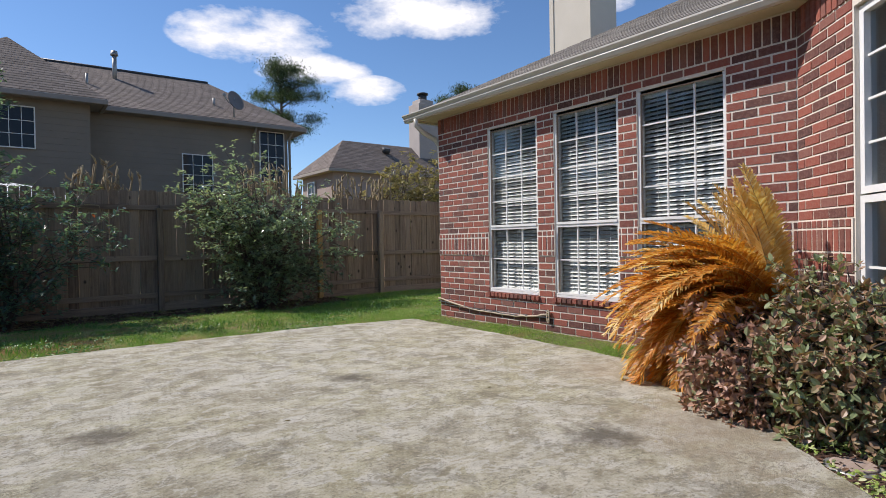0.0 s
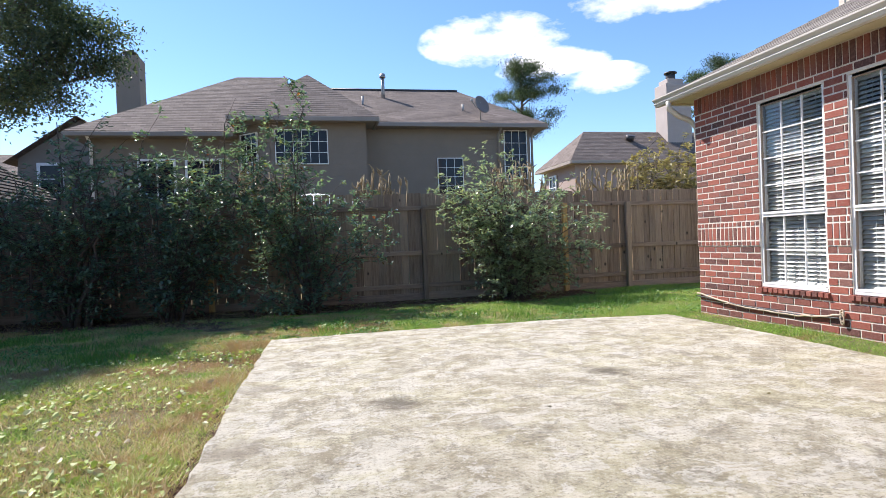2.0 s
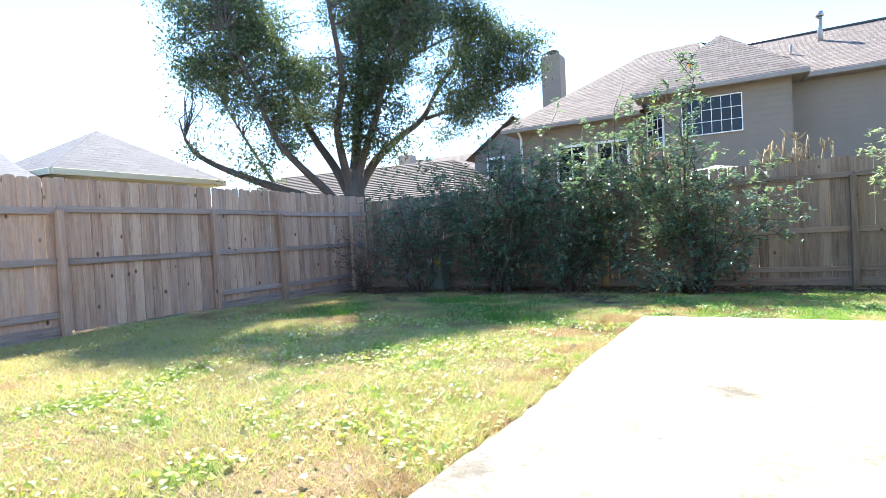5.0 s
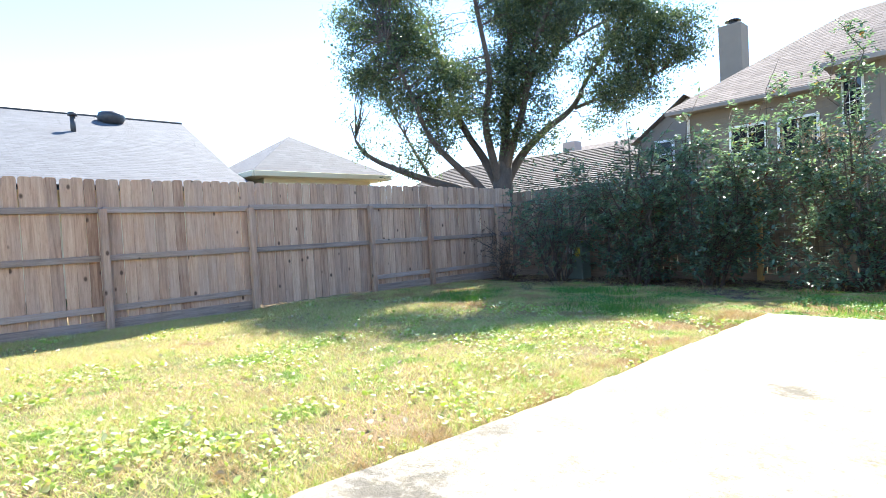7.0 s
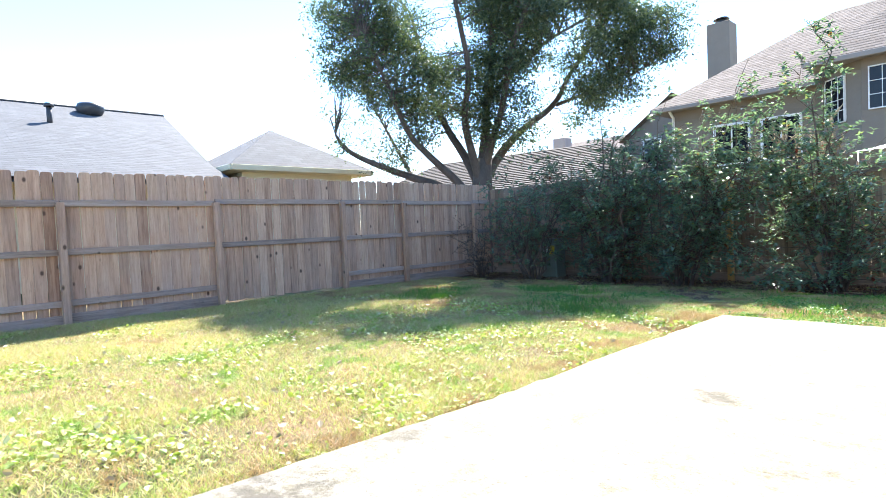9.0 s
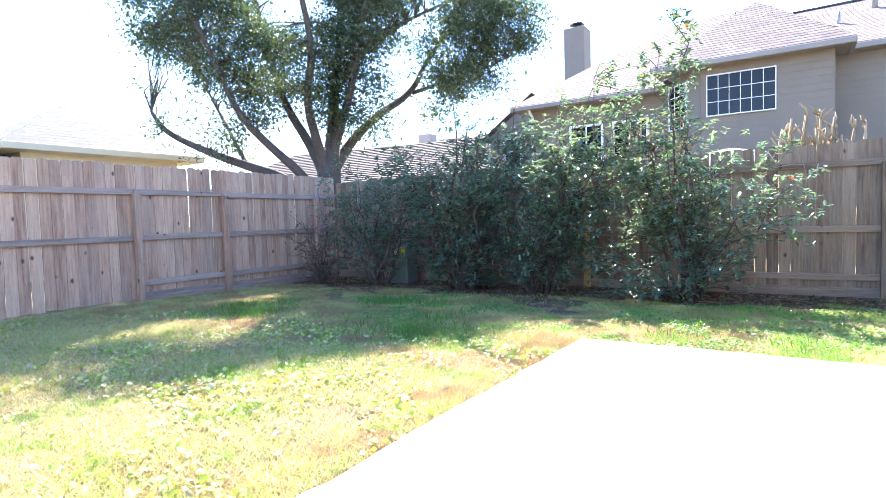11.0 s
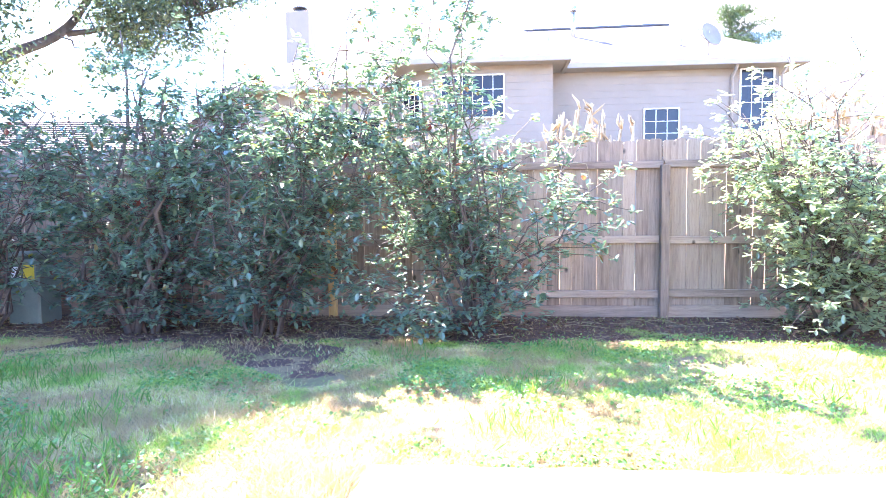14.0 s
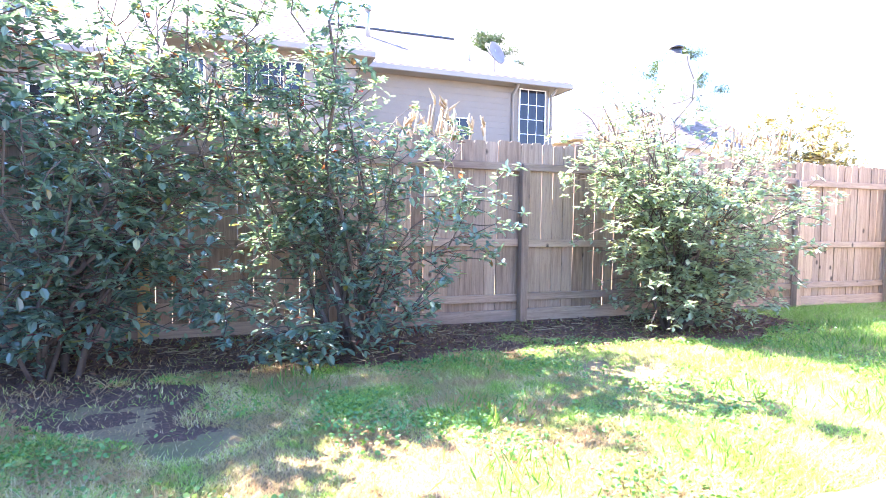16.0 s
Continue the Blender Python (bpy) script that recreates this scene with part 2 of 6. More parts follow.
def concrete_material():
    m, n, l, b = material("patio_concrete", 0.9)
    v = coords(n, l)
    big = noise_tex(n, l, 0.8, 5, 0.6, v)
    mid = noise_tex(n, l, 3.2, 13, 0.82, v)
    algae = noise_tex(n, l, 1.3, 9, 0.72, coords(n, l, (1.0, 1.25, 1.0)))
    grain = noise_tex(n, l, 52.0, 8, 0.8, v)
    fine = noise_tex(n, l, 170.0, 3, 0.7, v)
    c = ramp(n, l, mid, [(0.42, (0.295, 0.263, 0.180)), (0.47, (0.392, 0.36, 0.263)), (0.52, (0.468, 0.435, 0.33)), (0.58, (0.565, 0.532, 0.42))])
    c = mix(n, l, ramp(n, l, big, [(0.42, (0.5, 0.5, 0.5)), (0.55, (0, 0, 0))]), c, mix(n, l, 1.0, c, (0.88, 0.85, 0.78), "MULTIPLY"))
    c = mix(n, l, ramp(n, l, algae, [(0.48, (0, 0, 0)), (0.57, (0.6, 0.6, 0.6))]), c, mix(n, l, 1.0, c, (0.91, 0.905, 0.74), "MULTIPLY"))
    # flaked skin: sharp-edged pale and dark patches at two sizes
    for scale, edge, tone, amount, seat in ((2.3, 0.56, (0.58, 0.555, 0.465), 0.6, (1.0, 1.3, 1.0)), (5.5, 0.57, (0.63, 0.608, 0.525), 0.55, (0.9, 1.2, 1.0)), (3.1, 0.585, (0.20, 0.178, 0.128), 0.5, (1.3, 0.9, 1.0)), (8.0, 0.60, (0.19, 0.168, 0.122), 0.5, (1.0, 1.5, 1.0))):
        shape = n.new("ShaderNodeTexNoise")
        shape.inputs["Scale"].default_value, shape.inputs["Detail"].default_value = scale, 9
        shape.inputs["Roughness"].default_value, shape.inputs["Distortion"].default_value = 0.66, 0.6
        l.new(coords(n, l, seat), shape.inputs["Vector"])
        k = tuple([amount] * 3)
        c = mix(n, l, ramp(n, l, shape.outputs["Fac"], [(edge - 0.02, (0, 0, 0)), (edge + 0.012, k), (edge + 0.1, tuple(0.7 * q for q in k))]), c, tone)
    # thin ragged lines where scum has dried
    line = math_node(n, l, "ABSOLUTE", math_node(n, l, "SUBTRACT", noise_tex(n, l, 2.6, 10, 0.7, coords(n, l, (0.8, 1.5, 1.0))), 0.47))
    line = math_node(n, l, "ADD", line, math_node(n, l, "MULTIPLY", math_node(n, l, "GREATER_THAN", noise_tex(n, l, 5.0, 4, 0.6, v), 0.5), 0.02))
    c = mix(n, l, ramp(n, l, line, [(0.003, (0.75, 0.75, 0.75)), (0.010, (0, 0, 0))]), c, (0.17, 0.15, 0.11))
    # grit
    c = mix(n, l, ramp(n, l, grain, [(0.54, (0, 0, 0)), (0.60, (0.35, 0.35, 0.35))]), c, (0.70, 0.68, 0.60))
    c = mix(n, l, ramp(n, l, grain, [(0.40, (0.75, 0.75, 0.75)), (0.455, (0, 0, 0))]), c, (0.15, 0.13, 0.092))
    c = mix(n, l, ramp(n, l, fine, [(0.32, (0.5, 0.5, 0.5)), (0.42, (0, 0, 0))]), c, (0.23, 0.20, 0.15))
    # standing damp stains
    for cx, cy, r, tone, most in ((2.75, 1.5, 0.75, (0.36, 0.285, 0.195), 0.6), (3.5, 2.6, 0.6, (0.38, 0.305, 0.21), 0.5), (-0.6, 0.35, 0.5, (0.085, 0.072, 0.05), 0.85), (-0.55, 1.1, 0.45, (0.085, 0.072, 0.05), 0.85), (-0.65, 1.9, 0.3, (0.11, 0.095, 0.068), 0.75), (-0.55, 2.9, 0.25, (0.22, 0.19, 0.14), 0.6), (-0.5, 4.1, 0.22, (0.22, 0.19, 0.14), 0.6)) + tuple((*q, (0.105, 0.088, 0.062), 0.85) for q in ((0.33, 3.42, 0.24), (2.27, 1.80, 0.26), (1.9, 3.7, 0.22), (1.15, 1.55, 0.22))):
        mp = n.new("ShaderNodeMapping")
        mp.inputs["Location"].default_value = (-cx / r, -cy / r, 0)
        mp.inputs["Scale"].default_value = (1 / r, 1 / r, 0)
        tc = n.new("ShaderNodeTexCoord")
        l.new(tc.outputs["Object"], mp.inputs["Vector"])
        ln = n.new("ShaderNodeVectorMath")
        ln.operation = "LENGTH"
        l.new(mp.outputs[0], ln.inputs[0])
        d = math_node(n, l, "ADD", ln.outputs["Value"], math_node(n, l, "MULTIPLY", math_node(n, l, "SUBTRACT", noise_tex(n, l, 7.0, 8, 0.75, v), 0.5), 2.6))
        c = mix(n, l, ramp(n, l, d, [(0.15, (most, most, most)), (0.9, (0, 0, 0))]), c, tone)
    l.new(c, b.inputs["Base Color"])
    h = math_node(n, l, "ADD", math_node(n, l, "MULTIPLY", mid, 0.8), math_node(n, l, "MULTIPLY", grain, 0.5))
    bump(n, l, b, h, 1.0, 0.02)
    return m


def ground_material():
    """Lawn earth with thatch; bare mulch under the hedge."""
    m, n, l, b = material("lawn_earth", 0.95)
    v = coords(n, l)
    patch = noise_tex(n, l, 0.8, 5, 0.6, v)
    fine = noise_tex(n, l, 45.0, 5, 0.75, v)
    grass = mix(n, l, ramp(n, l, patch, [(0.42, (0, 0, 0)), (0.58, (1, 1, 1))]), (0.25, 0.17, 0.08), (0.12, 0.135, 0.04))
    grass = mix(n, l, ramp(n, l, fine, [(0.35, (0.8, 0.8, 0.8)), (0.55, (0, 0, 0))]), grass, (0.14, 0.105, 0.055))
    mulch = ramp(n, l, fine, [(0.3, (0.034, 0.017, 0.011)), (0.5, (0.098, 0.048, 0.030)), (0.7, (0.20, 0.105, 0.062))])
    sep = n.new("ShaderNodeSeparateXYZ")
    l.new(v, sep.inputs[0])
    edge = math_node(n, l, "ADD", sep.outputs["Y"], math_node(n, l, "MULTIPLY", math_node(n, l, "SUBTRACT", noise_tex(n, l, 1.1, 4, 0.6, v), 0.5), 2.0))
    m1 = math_node(n, l, "MULTIPLY", math_node(n, l, "GREATER_THAN", math_node(n, l, "SUBTRACT", edge, math_node(n, l, "MULTIPLY", math_node(n, l, "GREATER_THAN", sep.outputs["X"], -1.0), 0.55)), 8.25), math_node(n, l, "LESS_THAN", sep.outputs["X"], 5.2))
    m2 = math_node(n, l, "MULTIPLY", m1, math_node(n, l, "LESS_THAN", edge, 11.2))
    # bare trodden strip across the lawn, and the bed by the bay
    wob = math_node(n, l, "MULTIPLY", math_node(n, l, "SUBTRACT", noise_tex(n, l, 1.6, 5, 0.65, v), 0.5), 1.5)
    off = math_node(n, l, "ABSOLUTE", math_node(n, l, "ADD", math_node(n, l, "ADD", sep.outputs["X"], 1.45), wob))
    strip = math_node(n, l, "MULTIPLY", math_node(n, l, "LESS_THAN", off, 0.2), math_node(n, l, "GREATER_THAN", sep.outputs["Y"], 7.7))
    bay_bed = math_node(n, l, "MULTIPLY", math_node(n, l, "GREATER_THAN", sep.outputs["X"], 2.1), math_node(n, l, "LESS_THAN", sep.outputs["Y"], 2.3))
    # mulch colour beside the slab paints both the soil trench and its shadow line
    soil_and_shadow_line = math_node(n, l, "MULTIPLY", math_node(n, l, "LESS_THAN", math_node(n, l, "ABSOLUTE", math_node(n, l, "ADD", sep.outputs["X"], 0.72)), 0.05), math_node(n, l, "LESS_THAN", sep.outputs["Y"], 6.32))
    bare = math_node(n, l, "MAXIMUM", m2, math_node(n, l, "MAXIMUM", math_node(n, l, "MAXIMUM", strip, bay_bed), soil_and_shadow_line))
    l.new(mix(n, l, bare, grass, mulch), b.inputs["Base Color"])
    bump(n, l, b, fine, 0.8, 0.03)
    return m


BRICK, BRICK_REST = brick_material("red_brick", "object"), brick_material("red_brick_far", "island")
MORTAR = varied("mortar", (0.60, 0.54, 0.46), (0.78, 0.72, 0.63), 3.0, 0.95, 0.5)
CONCRETE, EARTH = concrete_material(), ground_material()
CEDAR = wood_material("cedar_weathered", ((0.27, 0.156, 0.100), (0.475, 0.302, 0.200), (0.605, 0.42, 0.292)), (0.44, 0.35, 0.288))
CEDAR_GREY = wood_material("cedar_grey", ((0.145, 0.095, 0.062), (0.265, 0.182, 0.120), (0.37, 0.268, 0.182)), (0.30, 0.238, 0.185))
RAIL_WOOD = wood_material("treated_rail", ((0.19, 0.138, 0.105), (0.32, 0.240, 0.190), (0.43, 0.332, 0.272)), (0.35, 0.30, 0.275), (0.9, 14, 14))
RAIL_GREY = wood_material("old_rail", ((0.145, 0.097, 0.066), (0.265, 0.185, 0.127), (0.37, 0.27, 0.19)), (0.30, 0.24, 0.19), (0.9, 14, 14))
NEW_WOOD = wood_material("new_pine_post", ((0.35, 0.20, 0.06), (0.48, 0.29, 0.10), (0.56, 0.36, 0.14)), (0.45, 0.30, 0.14))
STUCCO = varied("neighbour_siding_taupe", (0.205, 0.174, 0.14), (0.24, 0.204, 0.165), 2.0, 0.9, 0.25)
TRIM_BEIGE = varied("far_beige_trim", (0.33, 0.28, 0.23), (0.38, 0.33, 0.275), 3.0, 0.7, 0.1)
STUCCO_PINK = varied("far_siding_pinkish", (0.36, 0.28, 0.24), (0.42, 0.33, 0.29), 2.0, 0.9, 0.2)
TRIM_TAUPE = varied("taupe_trim", (0.24, 0.215, 0.19), (0.28, 0.25, 0.225), 3.0, 0.7, 0.1)
TRIM_CREAM = varied("cream_trim", (0.47, 0.40, 0.24), (0.54, 0.47, 0.30), 3.0, 0.6, 0.1)
GUTTER = varied("gutter_paint", (0.50, 0.47, 0.41), (0.58, 0.55, 0.49), 4.0, 0.4, 0.05)
WHITE = varied("white_paint", (0.74, 0.74, 0.72), (0.82, 0.82, 0.80), 6.0, 0.45, 0.05)
MUNTIN_TAN = varied("bare_wood_jamb", (0.26, 0.20, 0.15), (0.36, 0.29, 0.23), 9.0, 0.7, 0.2)
BLIND = varied("blind_slat_white", (0.80, 0.81, 0.82), (0.86, 0.87, 0.88), 6.0, 0.5, 0.02)
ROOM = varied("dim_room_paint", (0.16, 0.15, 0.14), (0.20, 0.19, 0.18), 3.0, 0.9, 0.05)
DARK_GLASS = varied("dark_window_glass", (0.012, 0.013, 0.016), (0.022, 0.024, 0.03), 2.0, 0.06, 0.0)
DARK_GLASS.node_tree.nodes["Principled BSDF"].inputs["Specular IOR Level"].default_value = 0.25
GLASS = glass_material()
SHINGLE_BROWN = shingle_material("brown_shingle", (0.105, 0.083, 0.067), (0.255, 0.205, 0.172))
SHINGLE_GREY = shingle_material("grey_shingle", (0.075, 0.08, 0.088), (0.13, 0.138, 0.15))
SHINGLE_OWN = shingle_material("weathered_shingle", (0.14, 0.122, 0.105), (0.36, 0.325, 0.275), 0.14)
METAL = varied("galvanised_metal", (0.30, 0.29, 0.27), (0.42, 0.41, 0.39), 12.0, 0.5, 0.1, metal=0.6)
DARK_METAL = varied("dark_metal", (0.03, 0.03, 0.032), (0.06, 0.06, 0.062), 12.0, 0.5, 0.1)
SIDING_CREAM = varied("chimney_siding_cream", (0.58, 0.53, 0.43), (0.66, 0.60, 0.50), 2.0, 0.8, 0.1)


SIDING_BEIGE = varied("far_chimney_siding", (0.40, 0.345, 0.31), (0.47, 0.41, 0.37), 2.0, 0.8, 0.1)
SHINGLE_DARK = shingle_material("dark_brown_shingle", (0.022, 0.016, 0.014), (0.045, 0.034, 0.030))


# ---- building helpers ----
def mesh_of(name, bm, mat):
    me = bpy.data.meshes.new(name)
    bm.to_mesh(me)
    bm.free()
    for mt in (mat if isinstance(mat, (list, tuple)) else [mat]):
        me.materials.append(mt)
    return me


def part(name, bm, mat, parent=None, label=""):
    """Links a bmesh (or a ready mesh) as one object under a thing."""
    me = mesh_of(name, bm, mat) if isinstance(bm, bmesh.types.BMesh) else bm
    ob = new(name, me)
    if parent is not None:
        ob.parent = parent
    if label:
        tagged(ob, label)
    return ob


def thing(name, label, category, group="", kind="", at=(0, 0, 0)):
    e = new(name)
    e.empty_display_size = 0.1
    e.location = at
    return tagged(e, label, category, group, kind)


def add_box(bm, lo, hi, m=None, bevel=0.0):
    r = bmesh.ops.create_cube(bm, size=1.0)
    vs = r["verts"]
    c = [(a + b) / 2 for a, b in zip(lo, hi)]
    s = [abs(b - a) for a, b in zip(lo, hi)]
    for v in vs:
        v.co = Vector((v.co.x * s[0] + c[0], v.co.y * s[1] + c[1], v.co.z * s[2] + c[2]))
    if bevel:
        es = list({e for v in vs for e in v.link_edges})
        r2 = bmesh.ops.bevel(bm, geom=es, offset=bevel, segments=1, affect="EDGES")
        vs = list({v for f in r2["faces"] for v in f.verts} | {v for v in vs if v.is_valid})
    if m is not None:
        bmesh.ops.transform(bm, matrix=m, verts=vs)
    return vs


def box(lo, hi, bevel=0.0, m=None):
    bm = bmesh.new()
    add_box(bm, lo, hi, m, bevel)
    return bm


def prism(pts, z0, z1):
    """An upright block over a plan outline."""
    bm = bmesh.new()
    a = [bm.verts.new((x, y, z0)) for x, y in pts]
    b = [bm.verts.new((x, y, z1)) for x, y in pts]
    k = len(pts)
    bm.faces.new(b)
    bm.faces.new(a[::-1])
    for i in range(k):
        bm.faces.new((a[i], a[(i + 1) % k], b[(i + 1) % k], b[i]))
    bmesh.ops.recalc_face_normals(bm, faces=bm.faces)
    return bm


def tube(points, radii, sides=8, bm=None, cap=True):
    """A bent, tapered round stem through points."""
    bm = bm or bmesh.new()
    rings = []
    pts = [Vector(p) for p in points]
    for i, p in enumerate(pts):
        d = (pts[min(i + 1, len(pts) - 1)] - pts[max(i - 1, 0)]).normalized()
        u = d.orthogonal().normalized() if i == 0 else (u - d * u.dot(d)).normalized()
        w = d.cross(u)
        rings.append([bm.verts.new(p + (u * math.cos(a) + w * math.sin(a)) * radii[i]) for a in (2 * math.pi * k / sides for k in range(sides))])
    for a, b in zip(rings, rings[1:]):
        for k in range(sides):
            f = bm.faces.new((a[k], a[(k + 1) % sides], b[(k + 1) % sides], b[k]))
            f.smooth = True
    if cap:
        bm.faces.new(rings[0][::-1])
        bm.faces.new(rings[-1])
    return bm


def array_mesh(name, verts, faces, mat):
    """A mesh from number arrays: verts (n, 3), faces (m, k)."""
    verts, faces = np.asarray(verts, dtype=np.float32), np.asarray(faces, dtype=np.int32)
    me = bpy.data.meshes.new(name)
    k = faces.shape[1]
    me.vertices.add(len(verts))
    me.vertices.foreach_set("co", verts.ravel())
    me.loops.add(faces.size)
    me.loops.foreach_set("vertex_index", faces.ravel())
    me.polygons.add(len(faces))
    me.polygons.foreach_set("loop_start", np.arange(0, faces.size, k, dtype=np.int32))
    me.materials.append(mat)
    me.update(calc_edges=True)
    me.shade_flat()
    return me


def roof_slope(name, eave_a, eave_b, ridge_a, ridge_b, mat, parent, course=0.14, thick=0.009):
    """One roof face laid in overlapping shingle courses, from the eave to the ridge."""
    ea, eb, ra, rb = (Vector(p) for p in (eave_a, eave_b, ridge_a, ridge_b))
    along = (eb - ea).normalized()
    up = (ra - ea) - along * (ra - ea).dot(along)
    length = up.length
    upn = up.normalized()
    nrm = along.cross(upn)
    if nrm.z < 0:
        nrm = -nrm
    rows = max(2, round(length / course))
    vs, fs, uvs = [], [], []
    for r in range(rows):
        t0, t1 = r / rows, (r + 1) / rows
        p = [ea.lerp(ra, t0), eb.lerp(rb, t0), eb.lerp(rb, t1), ea.lerp(ra, t1)]
        if r == 0:
            vs += [p[0] - nrm * 0.002, p[1] - nrm * 0.002]
        k = len(vs)
        vs += [p[0] + nrm * thick, p[1] + nrm * thick, p[3] + nrm * 0.004, p[2] + nrm * 0.004]
        fs += [(k, k + 1, k + 3, k + 2), (k - 2, k - 1, k + 1, k)]
        for idx in fs[-2:]:
            for i in idx:
                d = vs[i] - ea
                uvs.append((d.dot(along), d.dot(upn) if idx is fs[-2] else (r + 0.5) * length / rows))
    me = bpy.data.meshes.new(name)
    me.from_pydata([tuple(v) for v in vs], [], fs)
    layer = me.uv_layers.new(name="UVMap")
    layer.data.foreach_set("uv", np.array(uvs, dtype=np.float32).ravel())
    me.materials.append(mat)
    return part(name, me, mat, parent)


# ---- ground, patio ----
def ground_height(x, y):
    s = min(1.0, max(0.0, (y - 6.5) / 3.5))
    near = max(0.0, 1 - max(abs(x), abs(y)) / 14)
    return -0.045 - 0.05 * s * s * (3 - 2 * s) + near * 0.018 * noise.noise(Vector((x * 0.7, y * 0.7, 0.3)))


def build_ground():
    near = np.arange(-9.0, 13.01, 0.25)
    xs = np.concatenate([[-900, -400, -150, -70, -40, -25, -15], near, [18, 28, 45, 80, 160, 400, 900]])
    vs = [(x, y, ground_height(x, y)) for y in xs for x in xs]
    k = len(xs)
    fs = [(j * k + i, j * k + i + 1, (j + 1) * k + i + 1, (j + 1) * k + i) for j in range(k - 1) for i in range(k - 1)]
    me = array_mesh("ground", vs, fs, EARTH)
    for p in me.polygons:
        p.use_smooth = True
    tagged(new("ground", me), "patchy winter lawn earth with dark mulch along the fence", "ground", kind="structure")


build_ground()

SLAB = [(-0.62, 6.27), (1.2, 6.27), (2.6, 6.24), (4.0, 6.0), (4.02, 4.6), (3.95, 3.2), (3.85, 2.2), (3.3, 1.55), (2.75, 1.05), (2.3, 0.55), (2.2, -6.0), (-0.78, -6.0), (-0.82, 1.0), (-0.70, 2.6), (-0.68, 4.4)]


def build_slab():
    rng = random.Random(4)
    outline = []
    for (ax, ay), (bx, by) in zip(SLAB, SLAB[1:] + SLAB[:1]):
        d = math.hypot(bx - ax, by - ay)
        for i in range(max(1, int(d / 0.12))):
            t = i / max(1, int(d / 0.12))
            outline.append((ax + (bx - ax) * t + rng.uniform(-0.014, 0.014), ay + (by - ay) * t + rng.uniform(-0.014, 0.014)))
    bm = prism(outline, -0.16, 0.0)
    top = [e for e in bm.edges if all(v.co.z > -0.01 for v in e.verts)]
    bmesh.ops.bevel(bm, geom=top, offset=0.014, segments=2, affect="EDGES")
    tagged(part("patio_slab", bm, CONCRETE), "weathered grey concrete patio slab with damp stains", "patio", kind="structure")


build_slab()


# ---- fences ----
def picket_mesh(w, h, mat, rng):
    """A dog-eared board, its origin at the foot's middle, the face towards -y."""
    t, e = 0.016, 0.028
    pts = [(-w / 2, 0), (w / 2, 0), (w / 2, h - e), (w / 2 - e * 0.35, h - e * 0.3), (w / 2 - e, h), (-w / 2 + e, h), (-w / 2 + e * 0.35, h - e * 0.3), (-w / 2, h - e)]
    bm = bmesh.new()
    a = [bm.verts.new((x, 0, z)) for x, z in pts]
    b = [bm.verts.new((x, t, z)) for x, z in pts]
    k = len(pts)
    bm.faces.new(a)
    bm.faces.new(b[::-1])
    for i in range(k):
        bm.faces.new((a[i], b[i], b[(i + 1) % k], a[(i + 1) % k]))
    return mesh_of("picket", bm, mat)


def build_fence(name, label, origin, angle, length, posts, rails, board_wood, post_wood, rail_wood, top, seed, odd_posts=(), open_foot=()):
    """A fence along its own +x, the yard on its -y side. posts: places along it; rails: heights."""
    rng = random.Random(seed)
    f = thing(name, label, "fence", kind="structure")
    f.matrix_world = pose(*origin, 0, 0, angle)
    meshes = [picket_mesh(w, top, board_wood, rng) for w in (0.138, 0.134, 0.14, 0.131)]
    x = 0.07
    while x < length:
        ob = part("picket", rng.choice(meshes), board_wood, f)
        ob.location = (x, rng.uniform(0, 0.005), rng.uniform(-0.012, 0.012))
        ob.rotation_euler = (rng.uniform(-0.006, 0.006), rng.uniform(-0.006, 0.006), 0)
        x += 0.1415 + (rng.random() < 0.13) * rng.uniform(0.001, 0.006)
    ends = [0.0, *posts, length]
    for a, b in zip(ends, ends[1:]):
        if b - a < 0.3:
            continue
        for z in rails[1:] if a in open_foot else rails:
            dz = rng.uniform(-0.015, 0.015)
            bm = box((a + 0.01, -0.045, z - 0.042 + dz), (b - 0.01, -0.003, z + 0.042 + dz), 0.004)
            part("rail", bm, rail_wood, f)
        if a in open_foot:
            continue
        dz = rng.uniform(-0.02, 0.0)
        bm = box((a + 0.01, -0.042, -0.07 + dz), (b - 0.01, -0.006, 0.105 + dz), 0.004)
        part("kickboard", bm, rail_wood, f)
    for p in posts:
        bm = box((p - 0.045, -0.135, -0.12), (p + 0.045, -0.047, rails[-1] + rng.uniform(-0.03, 0.02)), 0.005)
        odd = p in odd_posts
        part("post", bm, NEW_WOOD if odd else post_wood, f, "fresh yellow pine post" if odd else "")
    return f


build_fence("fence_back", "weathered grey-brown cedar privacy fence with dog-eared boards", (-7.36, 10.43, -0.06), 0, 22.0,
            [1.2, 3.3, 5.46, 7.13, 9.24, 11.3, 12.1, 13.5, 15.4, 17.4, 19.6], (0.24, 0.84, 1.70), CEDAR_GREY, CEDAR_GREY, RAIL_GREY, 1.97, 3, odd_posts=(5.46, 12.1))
build_fence("fence_side", "brown cedar privacy fence with posts and rails facing the yard", (-7.42, -9.0, 0.0), 90, 19.4,
            [2.0, 4.3, 6.5, 8.6, 10.66, 12.74, 15.12, 16.64, 18.79], (0.24, 0.93, 1.60), CEDAR, CEDAR, RAIL_WOOD, 2.02, 5, open_foot=(12.74,))


